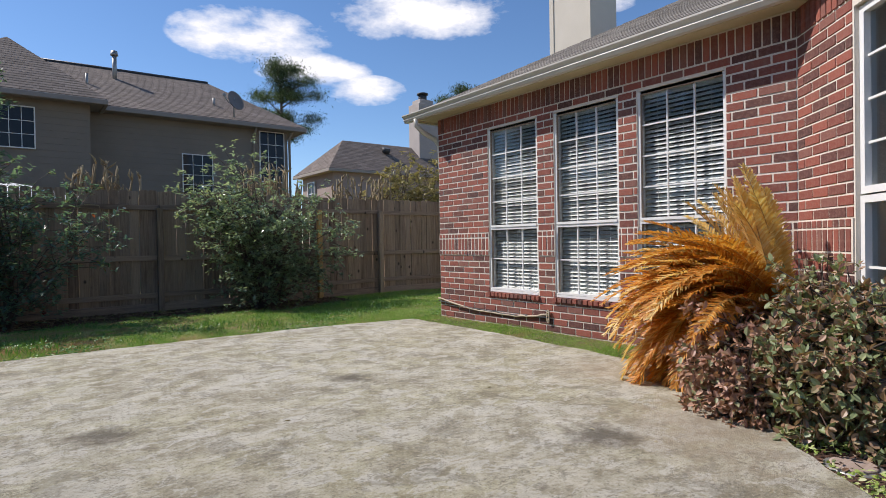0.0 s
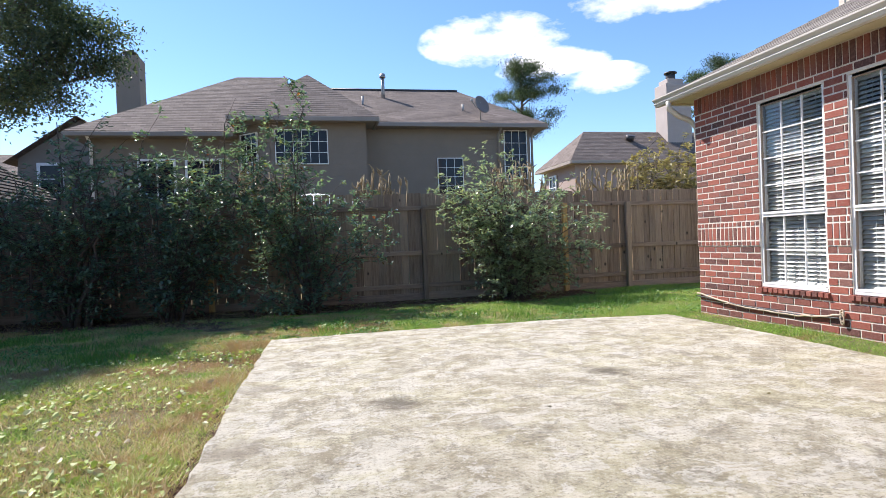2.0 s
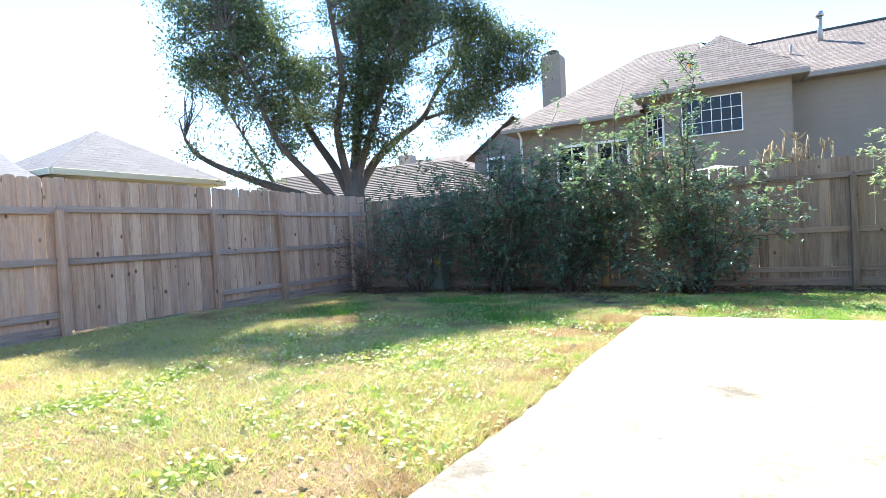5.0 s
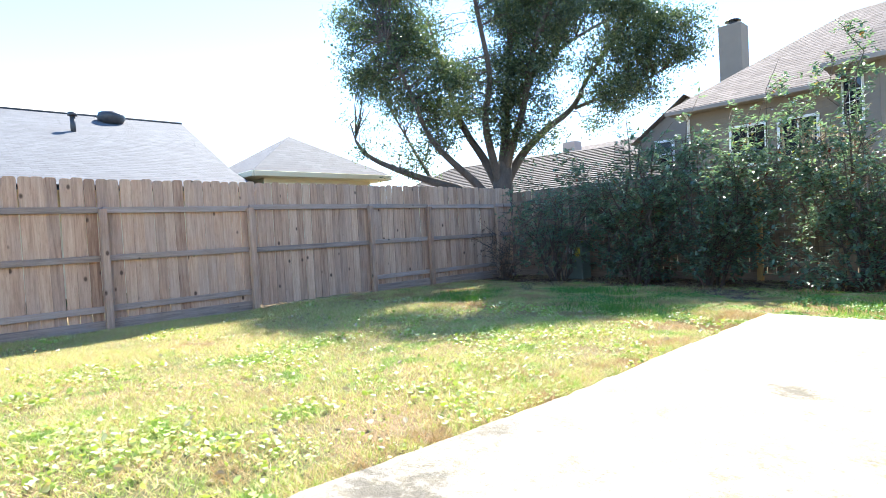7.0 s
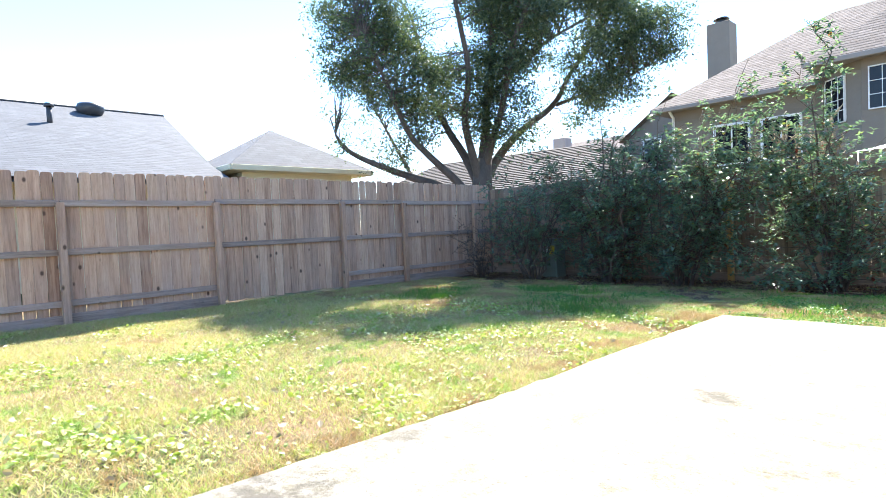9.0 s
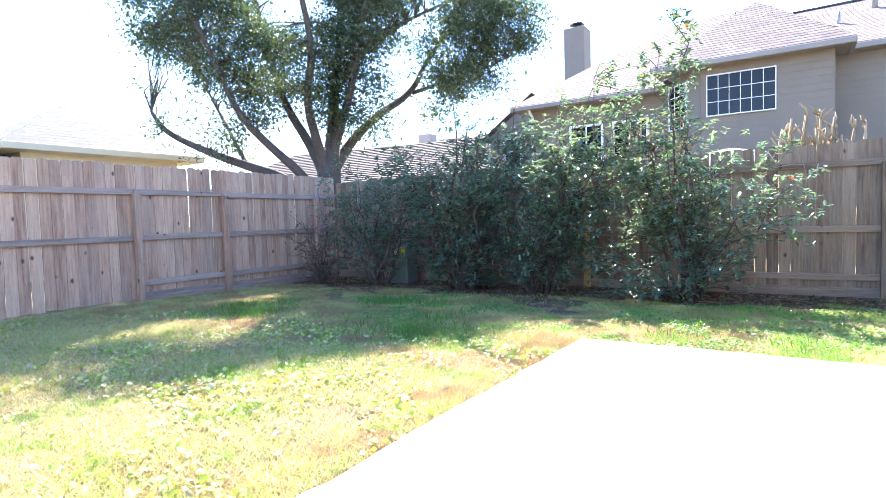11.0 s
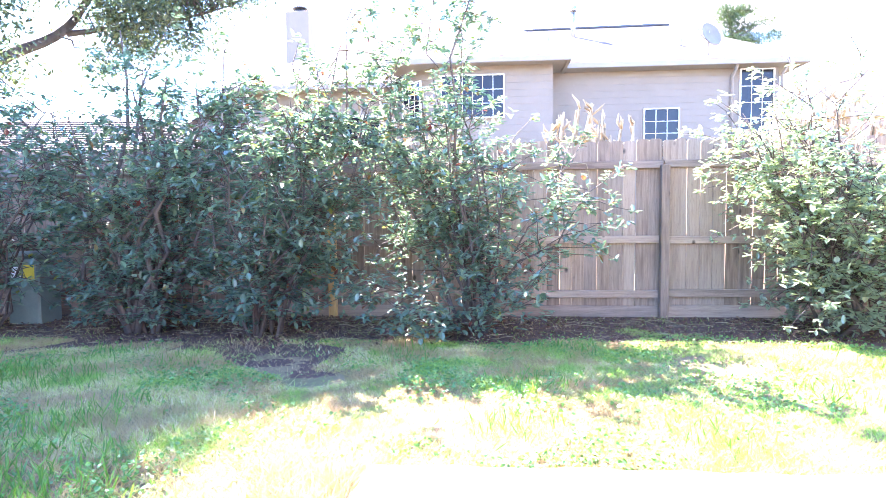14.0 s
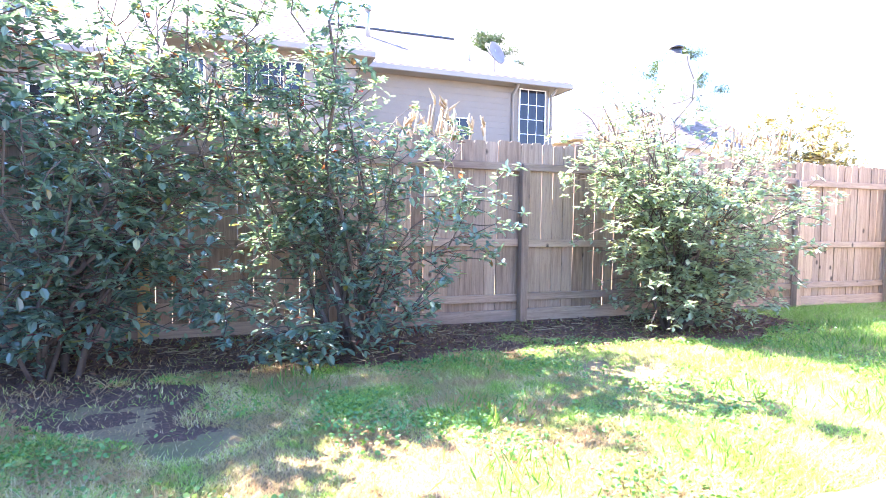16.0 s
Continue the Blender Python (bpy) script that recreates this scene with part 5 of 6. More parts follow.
def sago_palm(base, seed):
    """A dead sago: a stubby trunk and arching fronds with two combs of stiff leaflets."""
    rng = random.Random(seed)
    t = thing("sago_palm", "dead orange-brown sago palm with drooping feathery fronds", "palm", at=base)
    part("trunk", tube([(0, 0, -0.1), (0, 0, 0.15), (0, 0, 0.38), (0, 0, 0.5)], [0.16, 0.17, 0.14, 0.06], 12), BARK, t)

    def clear(q, gap):
        """Keep a point of a frond off the two brick walls behind the palm."""
        over = (q.x + base[0] - 4.62) * 0.713 - (q.y + base[1] - 1.78) * 0.701 + gap
        if over > 0 and q.y + base[1] < 1.85:
            q.x, q.y = q.x - 0.713 * over, q.y + 0.701 * over
        q.x = min(q.x, WALL_X - gap - base[0])
        return q

    for i in range(190):
        if i < 30:
            az, el, L, curl = radians(rng.uniform(60, 185)), radians(rng.uniform(58, 88)), rng.uniform(0.8, 1.15), rng.uniform(0.1, 0.8)
        elif i < 112:
            az, el, L, curl = radians(rng.uniform(92, 180)), radians(rng.uniform(25, 64)), rng.uniform(0.95, 1.25), rng.uniform(0.8, 1.7)
        else:
            az, el, L, curl = radians(rng.uniform(92, 158)), radians(rng.uniform(0, 48)), rng.uniform(0.95, 1.35), rng.uniform(1.2, 2.2)
        p, pts, dirs = Vector((0.06 * math.cos(az), 0.06 * math.sin(az), 0.42)), [], []
        steps = 16
        turn = rng.uniform(-0.35, 0.35)
        for k in range(steps + 1):
            e = el - curl * (k / steps) ** 1.3
            aa = az + turn * k / steps
            d = Vector((math.cos(aa) * math.cos(e), math.sin(aa) * math.cos(e), math.sin(e)))
            pts.append(p.copy())
            dirs.append(d)
            p = p + d * (L / steps)
            if p.z < 0.03:
                p.z = 0.03
            p = clear(p, 0.08)
        f = part("frond", tube(pts, [0.007 * (1 - 0.8 * k / steps) for k in range(steps + 1)], 4), FROND_STEM, t)
        vs, fs = [], []
        for k in range(150):
            s = 0.14 + 0.86 * k / 150
            j = min(steps - 1, int(s * steps))
            c = pts[j].lerp(pts[j + 1], s * steps - j)
            d = dirs[j]
            side = d.cross(Vector((0, 0, 1))).normalized() * (1 if k % 2 else -1)
            up = side.cross(d) if side.cross(d).z > 0 else -side.cross(d)
            ll = 0.145 * math.sin(math.pi * (0.16 + 0.80 * s)) ** 0.7 * rng.uniform(0.85, 1.1)
            way = (side * 0.66 + d * rng.uniform(0.65, 0.95) + up * rng.uniform(0.05, 0.5)).normalized()
            b = len(vs)
            tip = c + way * ll + Vector((0, 0, -0.16 * ll))
            mid = c + way * ll * 0.55
            for q in (c - d * 0.005, c + d * 0.005, mid + d * 0.008, tip, mid - d * 0.008):
                q = clear(q.copy(), 0.05)
                vs.append((q.x, q.y, max(q.z, 0.01)))
            fs += [(b, b + 1, b + 2), (b, b + 2, b + 4), (b + 4, b + 2, b + 3)]
        # upright fronds and every fourth of the others take the paler leaflets
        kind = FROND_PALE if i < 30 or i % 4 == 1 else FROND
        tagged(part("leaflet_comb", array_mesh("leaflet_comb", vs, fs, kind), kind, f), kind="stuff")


sago_palm((4.10, 1.64, -0.04), 41)
shrub("hawthorn_shrub", "low shrub with browned and green leathery leaves by the brick wall", (3.40, 1.52, -0.04), 0.46, 0.36, 0.60, 22, 20, 30, 0.045, 0.56, LEAF_HAWTHORN_DRY, 51, stem_r=0.008, low=0.04, group="bay shrubs", crown=0.9, flat=1.1, level=0.35, tips=4)
shrub("hawthorn_shrub", "low leathery green shrub with many browned leaves under the bay window", (3.31, 1.06, -0.04), 0.38, 0.37, 0.66, 22, 19, 30, 0.047, 0.56, LEAF_HAWTHORN, 52, stem_r=0.008, low=0.04, group="bay shrubs", crown=0.9, flat=1.1, level=0.35, tips=4)
shrub("hawthorn_shrub", "low leathery green shrub with many browned leaves under the bay window", (3.54, 1.12, -0.04), 0.34, 0.34, 0.84, 17, 18, 30, 0.047, 0.56, LEAF_HAWTHORN, 53, stem_r=0.008, low=0.04, group="bay shrubs", crown=0.9, flat=1.1, level=0.35, tips=4)
shrub("yellowing_shrub", "tall yellow-green shrub behind the back fence", (8.0, 11.9, -0.1), 1.75, 0.7, 3.6, 34, 17, 34, 0.11, 0.45, LEAF_YELLOW, 61, limit_y=14, start=2.0)


def dry_stalks(base, n, h, seed, spread):
    rng = random.Random(seed)
    t = thing("dead_stalk_clump", "clump of dead brown stalks behind the fence", "dead plant", "dead clumps", at=base)
    bm = bmesh.new()
    for i in range(n):
        a = rng.uniform(0, 6.28)
        r = spread * math.sqrt(rng.random())
        p = Vector((r * math.cos(a), 0.3 * r * math.sin(a), 0))
        q = p + Vector((rng.gauss(0, 0.10), rng.gauss(0, 0.08), h * rng.uniform(0.82, 1.03)))
        tube(bent(p, q, rng, 0, 5, 0.04), [0.022, 0.02, 0.018, 0.022, 0.03, 0.012], 5, bm)
        for k in range(3):
            c = p.lerp(q, rng.uniform(0.8, 1.0))
            e = c + Vector((rng.gauss(0, 0.09), rng.gauss(0, 0.06), rng.uniform(0.08, 0.22)))
            tube([c, c.lerp(e, 0.5) + Vector((rng.gauss(0, 0.02), 0, 0)), e], [0.014, 0.022, 0.004], 4, bm)
    tagged(part("stalk_clump", bm, DRY_STALK, t), kind="stuff")


dry_stalks((1.15, 11.2, -0.1), 22, 2.5, 71, 0.55)
dry_stalks((4.1, 11.3, -0.1), 34, 2.62, 72, 0.8)
dry_stalks((6.35, 11.3, -0.1), 40, 2.56, 73, 0.8)
dry_stalks((-1.2, 11.6, -0.1), 26, 2.75, 74, 0.8)


# ---- lawn ----
def grass_material(name):
    """Blades: straw and green in patches, each blade a little different."""
    m, n, l, b = material(name, 0.6)
    g = n.new("ShaderNodeNewGeometry")
    rnd = g.outputs["Random Per Island"]
    green = ramp(n, l, rnd, [(0.0, (0.12, 0.27, 0.030)), (0.5, (0.24, 0.43, 0.055)), (0.82, (0.37, 0.54, 0.09)), (1.0, (0.56, 0.48, 0.22))])
    straw = ramp(n, l, rnd, [(0.0, (0.42, 0.285, 0.12)), (0.3, (0.62, 0.47, 0.22)), (0.55, (0.80, 0.68, 0.40)), (0.66, (0.36, 0.47, 0.08)), (1.0, (0.50, 0.60, 0.14))])
    v = coords(n, l)
    sep = n.new("ShaderNodeSeparateXYZ")
    l.new(v, sep.inputs[0])
    patch = noise_tex(n, l, 2.3, 6, 0.68, v)
    # greener along the back and beside the house
    lean = math_node(n, l, "ADD", math_node(n, l, "MULTIPLY", sep.outputs["Y"], 0.001), math_node(n, l, "MULTIPLY", sep.outputs["X"], 0.024))
    # straw along the patio's long edge, more dead growth before the hedge
    front = math_node(n, l, "LESS_THAN", sep.outputs["Y"], 5.4)
    by_fence = math_node(n, l, "MULTIPLY", math_node(n, l, "MINIMUM", math_node(n, l, "ADD", sep.outputs["X"], 4.0), 0.0), math_node(n, l, "MULTIPLY", front, 0.03))
    by_edge = math_node(n, l, "MULTIPLY", math_node(n, l, "MULTIPLY", math_node(n, l, "MULTIPLY", front, math_node(n, l, "LESS_THAN", sep.outputs["X"], 1.0)), math_node(n, l, "MAXIMUM", math_node(n, l, "ADD", sep.outputs["X"], 2.4), 0.0)), -0.055)
    f = math_node(n, l, "ADD", math_node(n, l, "ADD", math_node(n, l, "ADD", patch, lean), by_fence), by_edge)
    c = mix(n, l, ramp(n, l, f, [(0.455, (0, 0, 0)), (0.535, (1, 1, 1))]), straw, green)
    # worn patches of dead red-brown growth
    dead = math_node(n, l, "ADD", noise_tex(n, l, 1.7, 6, 0.7, coords(n, l, (1.0, 1.3, 1.0))), math_node(n, l, "MULTIPLY", math_node(n, l, "MAXIMUM", math_node(n, l, "LESS_THAN", sep.outputs["Y"], 5.2), math_node(n, l, "GREATER_THAN", sep.outputs["X"], 1.1)), -0.13))
    dead = math_node(n, l, "SUBTRACT", dead, by_edge)
    c = mix(n, l, ramp(n, l, dead, [(0.455, (0, 0, 0)), (0.545, (0.8, 0.8, 0.8))]), c, (0.42, 0.26, 0.125))
    l.new(c, b.inputs["Base Color"])
    t, mx = n.new("ShaderNodeBsdfTranslucent"), n.new("ShaderNodeMixShader")
    l.new(c, t.inputs[0])
    mx.inputs[0].default_value = 0.35
    l.new(b.outputs[0], mx.inputs[1])
    l.new(t.outputs[0], mx.inputs[2])
    l.new(mx.outputs[0], n["Material Output"].inputs["Surface"])
    return m


GRASS = grass_material("lawn_grass")
WEED = leaf_material("clover_leaf", [(0.0, (0.27, 0.38, 0.07)), (0.5, (0.42, 0.53, 0.12)), (0.8, (0.55, 0.61, 0.24)), (1.0, (0.68, 0.66, 0.42))], 0.6, 0.3)
LITTER = leaf_material("fallen_leaf", [(0.0, (0.055, 0.026, 0.015)), (0.6, (0.15, 0.072, 0.038)), (0.92, (0.24, 0.135, 0.07)), (1.0, (0.48, 0.37, 0.24))], 0.95, 0.1)


def inside(poly, x, y):
    r = np.zeros(len(x), dtype=bool)
    for (ax, ay), (bx, by) in zip(poly, poly[1:] + poly[:1]):
        c = ((ay > y) != (by > y)) & (x < (bx - ax) * (y - ay) / (by - ay + 1e-12) + ax)
        r ^= c
    return r


def wavy(x, y, k):
    return np.sin(x * 1.3 * k + 1.7 * np.sin(y * 0.9 * k)) + np.sin(y * 1.7 * k + 1.3 * np.sin(x * 1.1 * k + 2.0))


def lawn_places(n, rng, x0, x1, y0, y1, bare=True, keep_edge=0.012):
    x, y = rng.uniform(x0, x1, n), rng.uniform(y0, y1, n)
    ok = ~inside(SLAB, x + rng.normal(0, keep_edge, n), y + rng.normal(0, keep_edge, n))
    ok &= ~((x > WALL_X - 0.02) & (y < WALL_END + 0.05))
    ok &= ~((x > 3.0) & (y < 1.9) & (x - y > 2.5)) & ~((x > 2.25) & (y < 1.9))
    ok &= y < 10.38
    ok &= ~inside(SLAB, x + 0.022 + rng.normal(0, 0.015, n), y)
    if bare:
        w = 0.35 * wavy(x, y, 1.6) + 0.2 * wavy(x + 3, y - 1, 4.1)
        bed = (y + w > np.where(x > -1.0, 8.95, 8.4)) & (x < 5.0)
        path = (np.abs(x + 1.45 + 0.1 * wavy(y, x, 1.2)) < 0.16 + 0.08 * wavy(x, y, 3.0)) & (y > 7.7)
        thin = wavy(x * 1.4 + 5, y * 1.4, 2.3) > 1.25
        keep = rng.random(n)
        ok &= ~(bed & (keep > 0.06)) & ~(path & (keep > 0.75)) & ~(thin & (keep > 0.6))
    return x[ok], y[ok]


def blades(name, label, n, rng, area, h, w):
    x, y = lawn_places(n, rng, *area)
    k = len(x)
    z = np.array([ground_height(a, b) for a, b in zip(x, y)])
    a = rng.uniform(0, 6.283, k)
    lush = 1 + 0.35 * np.clip(wavy(x, y, 1.9), -1, 1.6)
    hh = h * rng.uniform(0.45, 1.15, k) * lush
    lean = rng.normal(0, 1.05, (k, 2)) * hh[:, None]
    v = np.empty((k, 3, 3))
    dx, dy = np.cos(a) * w / 2, np.sin(a) * w / 2
    v[:, 0] = np.stack([x - dx, y - dy, z - 0.004], 1)
    v[:, 1] = np.stack([x + dx, y + dy, z - 0.004], 1)
    v[:, 2] = np.stack([x + lean[:, 0], y + lean[:, 1], z + hh], 1)
    f = np.arange(k * 3).reshape(-1, 3)
    tagged(new(name, array_mesh(name, v.reshape(-1, 3), f, GRASS)), label, "grass", kind="stuff")


def flat_leaves(name, label, x, y, lift, size, width, mat, rng, category):
    z = np.array([ground_height(a, b) for a, b in zip(x, y)])
    pos = np.stack([x, y, z + lift * rng.uniform(0.3, 1.0, len(x))], 1)
    a = rng.uniform(0, 6.283, len(x))
    way = np.stack([np.cos(a), np.sin(a), rng.normal(0, 0.25, len(x))], 1) * 4
    tagged(new(name, leaf_cloud(name, pos, size, width, mat, rng, 0.0, way)), label, category, kind="stuff")


grng = np.random.default_rng(5)
blades("lawn_grass", "patchy winter lawn, straw and green blades", 440000, grng, (-7.3, -0.5, -0.5, 10.3), 0.040, 0.006)
blades("lawn_grass", "green grass strip between patio and back fence", 210000, grng, (-0.8, 10.0, 6.0, 10.3), 0.036, 0.006)
blades("lawn_grass", "short grass strip along the brick wall", 22000, grng, (3.7, 4.65, 1.9, 6.4), 0.035, 0.006)
blades("lawn_grass", "patchy winter lawn, straw and green blades", 40000, grng, (-7.3, -0.5, -5.0, -0.5), 0.034, 0.008)
blades("lawn_grass", "worn shaded lawn with dry tufts before the hedge", 130000, grng, (-6.0, 1.2, 6.2, 9.0), 0.036, 0.005)
blades("lawn_grass", "longer grass overhanging the patio's long edge", 16000, grng, (-1.05, -0.66, -1.5, 6.3), 0.055, 0.006)
TUFT = leaf_material("lush_grass_blade", [(0.0, (0.07, 0.19, 0.025)), (0.6, (0.13, 0.30, 0.04)), (1.0, (0.22, 0.38, 0.06))], 0.45, 0.4)


def tufts(n, area, rng):
    """Lush tufts: narrow two-segment blades fanning from a root."""
    cx, cy = lawn_places(n, rng, *area)
    per = 110
    x = np.repeat(cx, per) + rng.normal(0, 0.15, len(cx) * per)
    y = np.repeat(cy, per) + rng.normal(0, 0.15, len(cx) * per)
    z = np.repeat(np.array([ground_height(a, b) for a, b in zip(cx, cy)]), per)
    pos = np.stack([x, y, z], 1)
    up = np.stack([rng.normal(0, 0.45, len(x)), rng.normal(0, 0.45, len(x)), np.ones(len(x))], 1) * 5
    tagged(new("grass_tuft", leaf_cloud("grass_tuft", pos, 0.085, 0.09, TUFT, rng, 0, up)), "lush green tufts of taller grass in the lawn", "grass", kind="stuff")


tufts(16, (-6.0, 0.5, 5.5, 8.4), grng)
tufts(24, (0.0, 7.5, 6.6, 9.2), grng)
tufts(9, (-2.8, -1.8, 5.7, 6.3), grng)
tufts(9, (-5.6, -4.6, 5.9, 6.8), grng)
tufts(6, (-4.2, -3.2, 7.2, 7.8), grng)
WEED_GREEN = leaf_material("small_clover_leaf", [(0.0, (0.07, 0.19, 0.035)), (0.5, (0.13, 0.31, 0.06)), (1.0, (0.25, 0.43, 0.10))], 0.45, 0.35)
wx, wy = lawn_places(26000, grng, -7.0, -0.7, -1.5, 5.8)
sel = wavy(wx, wy, 2.1) + 0.5 * wavy(wx + 2, wy, 5.3) + grng.normal(0, 0.5, len(wx)) > np.where(wx < -4.3, 1.8, 0.55)
flat_leaves("clover_weed", "low pale-green broad-leaved weeds in the lawn", wx[sel], wy[sel], 0.045, 0.04, 0.85, WEED, grng, "weed")
wx, wy = lawn_places(30000, grng, -7.0, -0.7, -1.0, 5.5)
sel = wavy(wx + 4, wy - 2, 2.7) + 0.8 * wavy(wx, wy + 1, 6.1) + grng.normal(0, 0.6, len(wx)) > np.where(wx < -4.0, 3.0, 1.5)
flat_leaves("clover_weed", "mats of bright green clover in the sunny lawn", wx[sel], wy[sel], 0.035, 0.024, 0.9, WEED, grng, "weed")
wx, wy = lawn_places(45000, grng, -7.0, 0.8, 5.5, 8.9)
sel = wavy(wx + 4, wy - 2, 2.7) + 0.6 * wavy(wx, wy + 1, 6.1) + grng.normal(0, 0.4, len(wx)) > np.where(wx < -5.0, 1.8, 0.5)
flat_leaves("clover_weed", "mats of small green clover in the lawn", wx[sel], wy[sel], 0.04, 0.024, 0.9, WEED_GREEN, grng, "weed")
wx, wy = lawn_places(22000, grng, -0.7, 7.5, 6.2, 9.3)
sel = wavy(wx + 4, wy - 2, 2.2) + grng.normal(0, 0.6, len(wx)) > 0.2
flat_leaves("clover_weed", "mats of small green clover in the grass", wx[sel], wy[sel], 0.04, 0.026, 0.85, WEED_GREEN, grng, "weed")
n = 12000
lx, ly = grng.uniform(-7.2, 5.0, n), 10.3 - np.abs(grng.normal(0, 0.85, n))
sel = ly > np.where(lx > -1.0, 8.8, 8.2)
flat_leaves("leaf_litter", "brown fallen leaves on the mulch under the hedge", lx[sel], ly[sel], 0.012, 0.042, 0.45, LITTER, grng, "leaf litter")
lx, ly = lawn_places(380, grng, -7.0, -0.7, -1.0, 6.2, bare=False)
PALE_LITTER = leaf_material("bleached_leaf", [(0.0, (0.34, 0.28, 0.17)), (1.0, (0.50, 0.44, 0.31))], 0.6, 0.25)
flat_leaves("leaf_litter", "scattered pale fallen leaves on the lawn", lx, ly, 0.05, 0.05, 0.6, PALE_LITTER, grng, "leaf litter")


def fallen_twigs(n, seed):
    rng, bm = random.Random(seed), bmesh.new()
    for i in range(n):
        x, y = rng.uniform(-6.8, 4.6), 10.2 - abs(rng.gauss(0, 0.75))
        if y < 8.5:
            continue
        a, L = rng.gauss(0, 0.7), rng.uniform(0.06, 0.32)
        pts = []
        for k in range(4):
            px, py = x + math.cos(a) * L * (k / 3 - 0.5) + rng.gauss(0, 0.008), y + math.sin(a) * L * (k / 3 - 0.5) + rng.gauss(0, 0.008)
            pts.append((px, py, ground_height(px, py) + 0.008 + rng.uniform(0, 0.012)))
        tube(pts, [0.003, 0.0035, 0.003, 0.002], 3, bm, cap=False)
    tagged(part("fallen_twig", bm, DRY_STALK), "pale dry twigs and straw lying on the mulch", "twig", kind="stuff")


fallen_twigs(380, 17)
n = 40
lx, ly = grng.uniform(-0.4, 3.6, n), grng.uniform(0.5, 6.0, n)
ok = inside(SLAB, lx, ly)
pos = np.stack([lx, ly, np.full(n, 0.004)], 1)[ok]
a = grng.uniform(0, 6.283, len(pos))
tagged(new("leaf_litter", leaf_cloud("leaf_litter", pos, 0.03, 0.5, PALE_LITTER, grng, 0, np.stack([np.cos(a), np.sin(a), 0 * a], 1) * 6, 0.15)), "a few dry leaves and chips lying on the patio", "leaf litter", kind="stuff")
lx, ly = grng.uniform(2.7, 4.4, 900), grng.uniform(0.7, 2.3, 900)
ok = ~inside(SLAB, lx, ly) & (lx - ly < 2.75)
flat_leaves("leaf_litter", "brown leaves fallen round the low shrubs", lx[ok], ly[ok], 0.03, 0.045, 0.5, LITTER, grng, "leaf litter")
shrub("bare_shrub", "bare brown twiggy shrub in the fence corner", (-6.55, 9.1, -0.08), 0.65, 0.7, 1.7, 14, 12, 3, 0.045, 0.45, LITTER, 91, stem_r=0.008, group="hedge shrubs")


# ---- small things ----
def patio_umbrella(at):
    t = thing("patio_umbrella", "white patio umbrella open behind the back fence", "umbrella", at=at)
    bm = bmesh.new()
    top = bm.verts.new((0, 0, 2.31))
    rim = [bm.verts.new((1.25 * math.cos(k * math.pi / 4), 1.25 * math.sin(k * math.pi / 4), 1.95)) for k in range(8)]
    mid = [bm.verts.new((0.65 * math.cos(k * math.pi / 4), 0.65 * math.sin(k * math.pi / 4), 2.19)) for k in range(8)]
    for k in range(8):
        bm.faces.new((top, mid[k], mid[(k + 1) % 8]))
        bm.faces.new((mid[k], rim[k], rim[(k + 1) % 8], mid[(k + 1) % 8]))
    c = part("canopy", bm, WHITE, t)
    so = c.modifiers.new("thickness", "SOLIDIFY")
    so.thickness = 0.01
    part("pole", tube([(0, 0, 0), (0, 0, 2.29)], [0.022, 0.022], 10), METAL, t)
    part("base", tube([(0, 0, -0.02), (0, 0, 0.06), (0, 0, 0.09)], [0.25, 0.25, 0.06], 16), DARK_METAL, t)


patio_umbrella((-0.1, 13.2, -0.09))

def utility_pedestal(at):
    t = thing("utility_pedestal", "green metal utility pedestal with a yellow label, half hidden in shrubs", "utility box", at=at)
    green = varied("pedestal_green", (0.12, 0.15, 0.115), (0.17, 0.20, 0.155), 8.0, 0.5, 0.1)
    yellow = varied("yellow_label", (0.60, 0.45, 0.03), (0.70, 0.55, 0.05), 8.0, 0.5, 0.02)
    part("body", box((-0.19, -0.17, -0.1), (0.19, 0.17, 0.74), 0.02), green, t)
    part("lid", box((-0.21, -0.19, 0.742), (0.21, 0.19, 0.80), 0.02), green, t)
    part("label", box((0.02, -0.176, 0.48), (0.15, -0.171, 0.66), 0.001), yellow, t, "yellow warning label")
    part("notice", box((-0.12, -0.176, 0.52), (-0.01, -0.171, 0.64), 0.001), WHITE, t, "white notice")


utility_pedestal((-5.25, 9.92, -0.09))


def worn_pedestal(at):
    t = thing("utility_pedestal", "weathered grey-green square utility post leaning under the hedge", "utility box", at=at)
    t.rotation_euler = (0, radians(-7), radians(20))
    green = varied("post_grey_green", (0.20, 0.22, 0.18), (0.30, 0.32, 0.26), 8.0, 0.6, 0.2)
    part("body", box((-0.10, -0.10, -0.1), (0.10, 0.10, 0.62), 0.015), green, t)
    part("cap", box((-0.112, -0.112, 0.50), (0.112, 0.112, 0.68), 0.02), green, t)


worn_pedestal((-3.9, 9.95, -0.1))


def valve_cover(at):
    t = thing("valve_cover", "round grey plastic valve cover set in the soil beside the patio", "valve cover", at=at)
    part("ring", tube([(0, 0, -0.06), (0, 0, 0.008), (0, 0, 0.014)], [0.115, 0.115, 0.105], 20), METAL, t)
    part("lid", tube([(0, 0, 0.0141), (0, 0, 0.02), (0, 0, 0.024)], [0.09, 0.09, 0.08], 20), RAIL_WOOD, t)


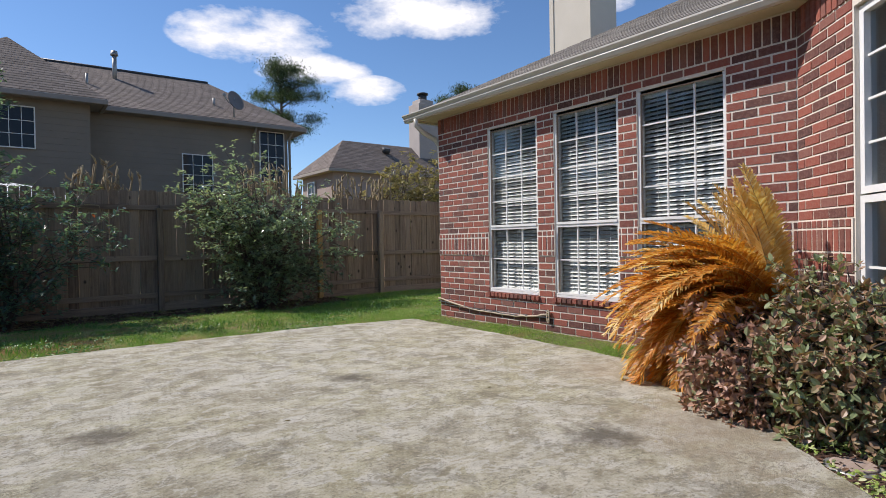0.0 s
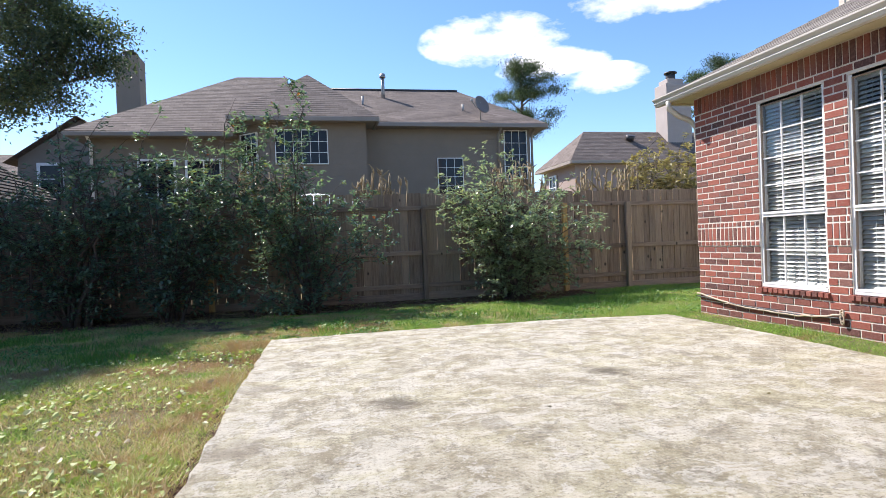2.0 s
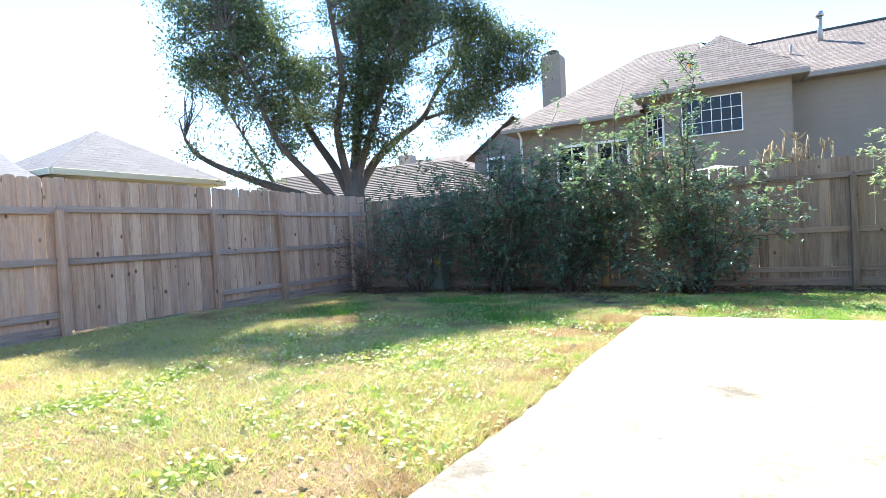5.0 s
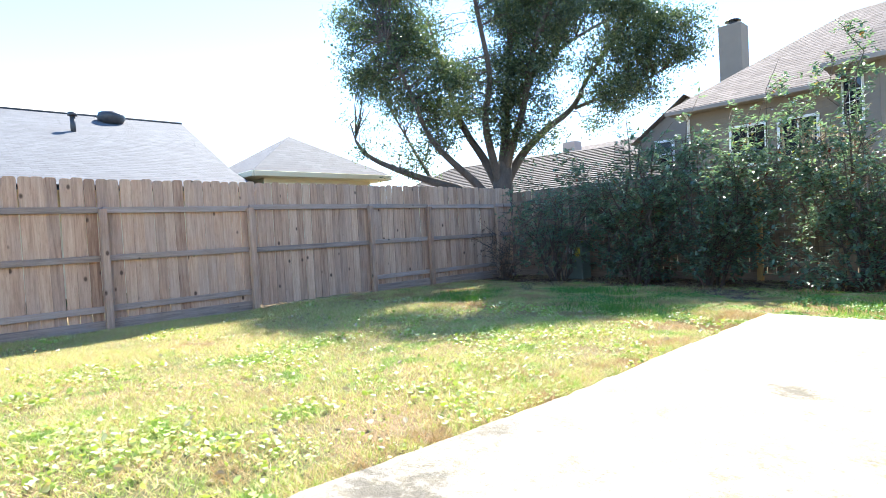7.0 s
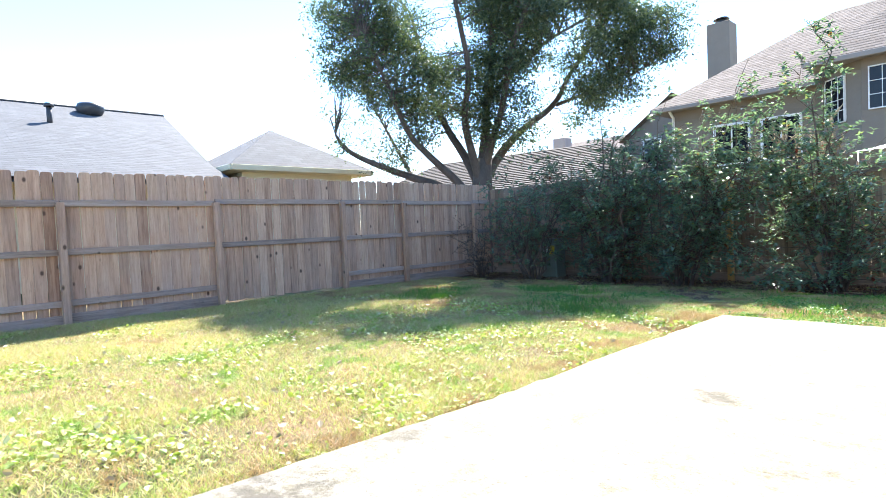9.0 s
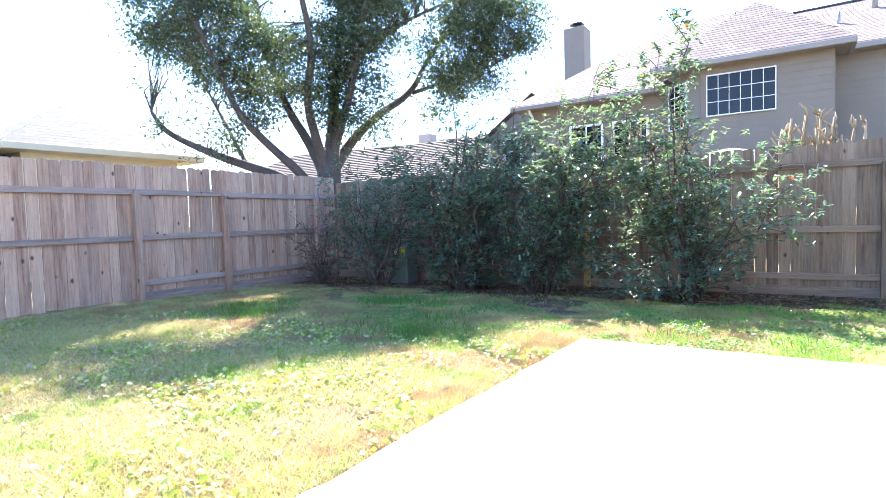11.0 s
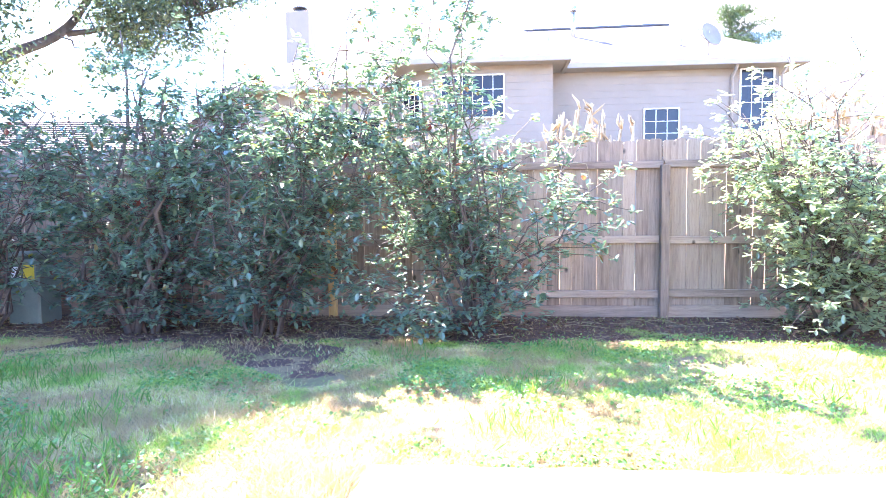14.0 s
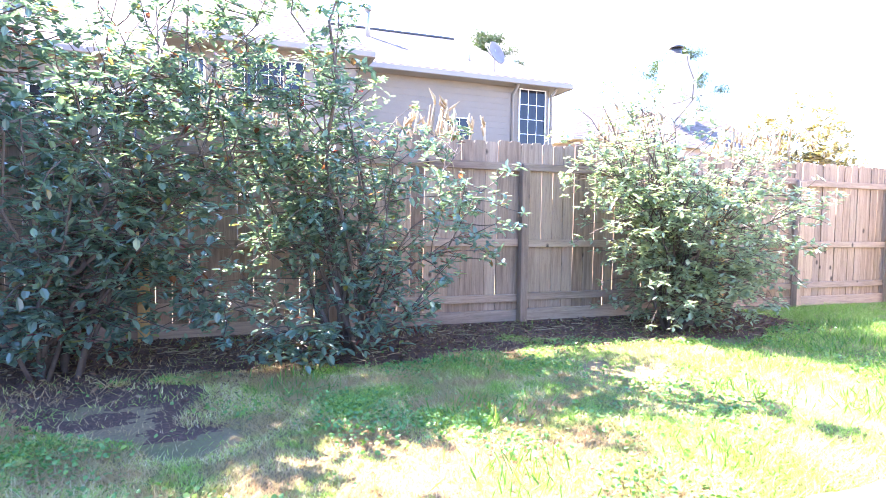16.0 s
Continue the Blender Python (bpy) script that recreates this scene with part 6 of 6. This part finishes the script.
valve_cover((2.86, 0.93, -0.045))
ob = part("dry_vine", tube([(0.55, 10.375, 1.60), (0.72, 10.36, 1.63), (0.9, 10.34, 1.66), (1.02, 10.34, 1.64), (1.05, 10.345, 1.5), (1.04, 10.35, 1.2), (1.06, 10.355, 0.95)], [0.006, 0.007, 0.007, 0.006, 0.005, 0.004, 0.002], 5), DRY_STALK)
tagged(ob, "dry pale vine over the fence rail, its end hanging down", "vine")
vx, vy = grng.uniform(2.35, 3.05, 1500), grng.uniform(0.5, 1.5, 1500)
ok = ~inside(SLAB, vx, vy) & ~inside(SLAB, vx - 0.02, vy) & (np.hypot(vx - 2.86, vy - 0.93) > 0.12) & inside(SLAB, vx - 0.22, vy + 0.2)
flat_leaves("clover_weed", "green and yellowed weeds along the patio edge by the bay", vx[ok], vy[ok], 0.04, 0.03, 0.5, WEED, grng, "weed")

# two loose cables along the foot of the wall
CABLE_PALE = varied("pale_cable", (0.42, 0.34, 0.24), (0.52, 0.43, 0.32), 9.0, 0.6, 0.05)
crng = random.Random(8)
for name, z0, sag, r, mat in (("cable", 0.20, -0.10, 0.012, CABLE_PALE), ("cable", 0.17, -0.045, 0.009, DARK_METAL)):
    pts = []
    for i in range(25):
        t = i / 24
        y = 6.24 - 2.0 * t
        pts.append((WALL_X - 0.022 - 0.01 * math.sin(7 * t), y, z0 - 0.05 * t + sag * 4 * t * (1 - t) * (0.6 + 0.4 * t) + crng.gauss(0, 0.004)))
    ob = part(name, tube(pts, [r] * 25, 6), mat)
    tagged(ob, "loose cable sagging along the foot of the brick wall", "cable", "wall cables")
ob = part("cable_coil", tube([(WALL_X - 0.03, 4.24 + 0.018 * math.cos(a), 0.10 + 0.05 * math.sin(a) + 0.004 * a) for a in np.linspace(0, 16, 40)], [0.008] * 40, 6), CABLE_PALE)
tagged(ob, "small coil of pale cable hung at the wall foot", "cable", "wall cables")


# ---- bricks ----
def chamfered_brick(w, h):
    return mesh_of("brick", box((0.004, -0.001, 0.004), (w - 0.004, 0.025, h - 0.004), 0.003), BRICK)


BRICK_MESH = {}


def lay(wall_m, x0, x1, z, h, step, offset, openings, rng, pieces, proud=0.0):
    """One course from x0 to x1, broken at the openings."""
    spans = [(x0, x1)]
    for a, b, za, zb in openings:
        if z + h * 0.5 > za and z + h * 0.5 < zb:
            spans = [q for s, e in spans for q in ((s, min(e, a)), (max(s, b), e)) if q[1] - q[0] > 0.015]
    for s, e in spans:
        x = x0 + offset + math.floor((s - x0 - offset) / step) * step
        while x < e:
            a, b = max(x, s), min(x + step, e)
            if b - a > 0.02:
                pieces.append((wall_m, a + 0.0065, b - 0.0065, z + 0.0065, h - 0.013, proud + rng.uniform(0.0, 0.003)))
            x += step


def brick_wall(wall_m, length, openings, seed):
    rng, pieces = random.Random(seed), []
    z, i = -0.11, 0
    c = 0.0755
    while z < 0.785 - 0.02:
        lay(wall_m, 0, length, z, c, 0.203, -0.1015 * (i % 2), openings, rng, pieces)
        z, i = z + c, i + 1
    z = 0.795
    lay(wall_m, 0, length, z, 0.062, 0.0677, 0, openings, rng, pieces, 0.010)
    lay(wall_m, 0, length, z + 0.062, 0.158, 0.0677, 0, openings, rng, pieces, 0.010)
    lay(wall_m, 0, length, z + 0.220, 0.062, 0.0677, 0, openings, rng, pieces, 0.010)
    z = 1.077
    while z < 2.40:
        lay(wall_m, 0, length, z, c, 0.203, -0.1015 * (i % 2), openings, rng, pieces)
        z, i = z + c, i + 1
    lay(wall_m, 0, length, z, 2.70 - z if 2.70 - z < 0.26 else 0.21, 0.0677, 0, openings, rng, pieces, 0.006)
    for a, b, za, zb in openings:
        if za > 0.3:
            lay(wall_m, a - 0.03, b + 0.03, za - 0.075, 0.062, 0.0677, 0, (), rng, pieces, 0.028)
    return pieces


WALL_M = pose(WALL_X, WALL_END, 0, 0, 0, -90)
holes = [(WALL_END - b, WALL_END - a, SILL - 0.012, HEAD) for a, b in WINDOWS]
pieces = brick_wall(WALL_M, WALL_END - WALL_INNER, holes, 81)
pieces_bay = brick_wall(BAY, 0.69, [], 82)
single = [p for p in pieces_bay] + [p for p in pieces if p[3] < 0.62]
rest = [p for p in pieces if p[3] >= 0.62]
for m, a, b, z, h, proud in single[:300]:
    key = (round(b - a, 2), round(h, 3))
    if key not in BRICK_MESH:
        BRICK_MESH[key] = chamfered_brick(b - a + 0.008, h + 0.008)
    ob = part("brick", BRICK_MESH[key], BRICK, house)
    ob.matrix_local = m @ pose(a - 0.004, -proud, z - 0.004)
vs, fs = [], []
for m, a, b, z, h, proud in rest + single[300:]:
    k = len(vs)
    e = 0.0025
    for x, y, zz in ((a, 0.012, z), (b, 0.012, z), (b, 0.012, z + h), (a, 0.012, z + h), (a + e, -proud, z + e), (b - e, -proud, z + e), (b - e, -proud, z + h - e), (a + e, -proud, z + h - e)):
        vs.append(tuple(m @ Vector((x, y, zz))))
    fs += [(k + 4, k + 5, k + 6, k + 7), (k, k + 1, k + 5, k + 4), (k + 1, k + 2, k + 6, k + 5), (k + 2, k + 3, k + 7, k + 6), (k + 3, k, k + 4, k + 7)]
tagged(part("brickwork", array_mesh("brickwork", vs, fs, BRICK_REST), BRICK_REST, house), kind="stuff")
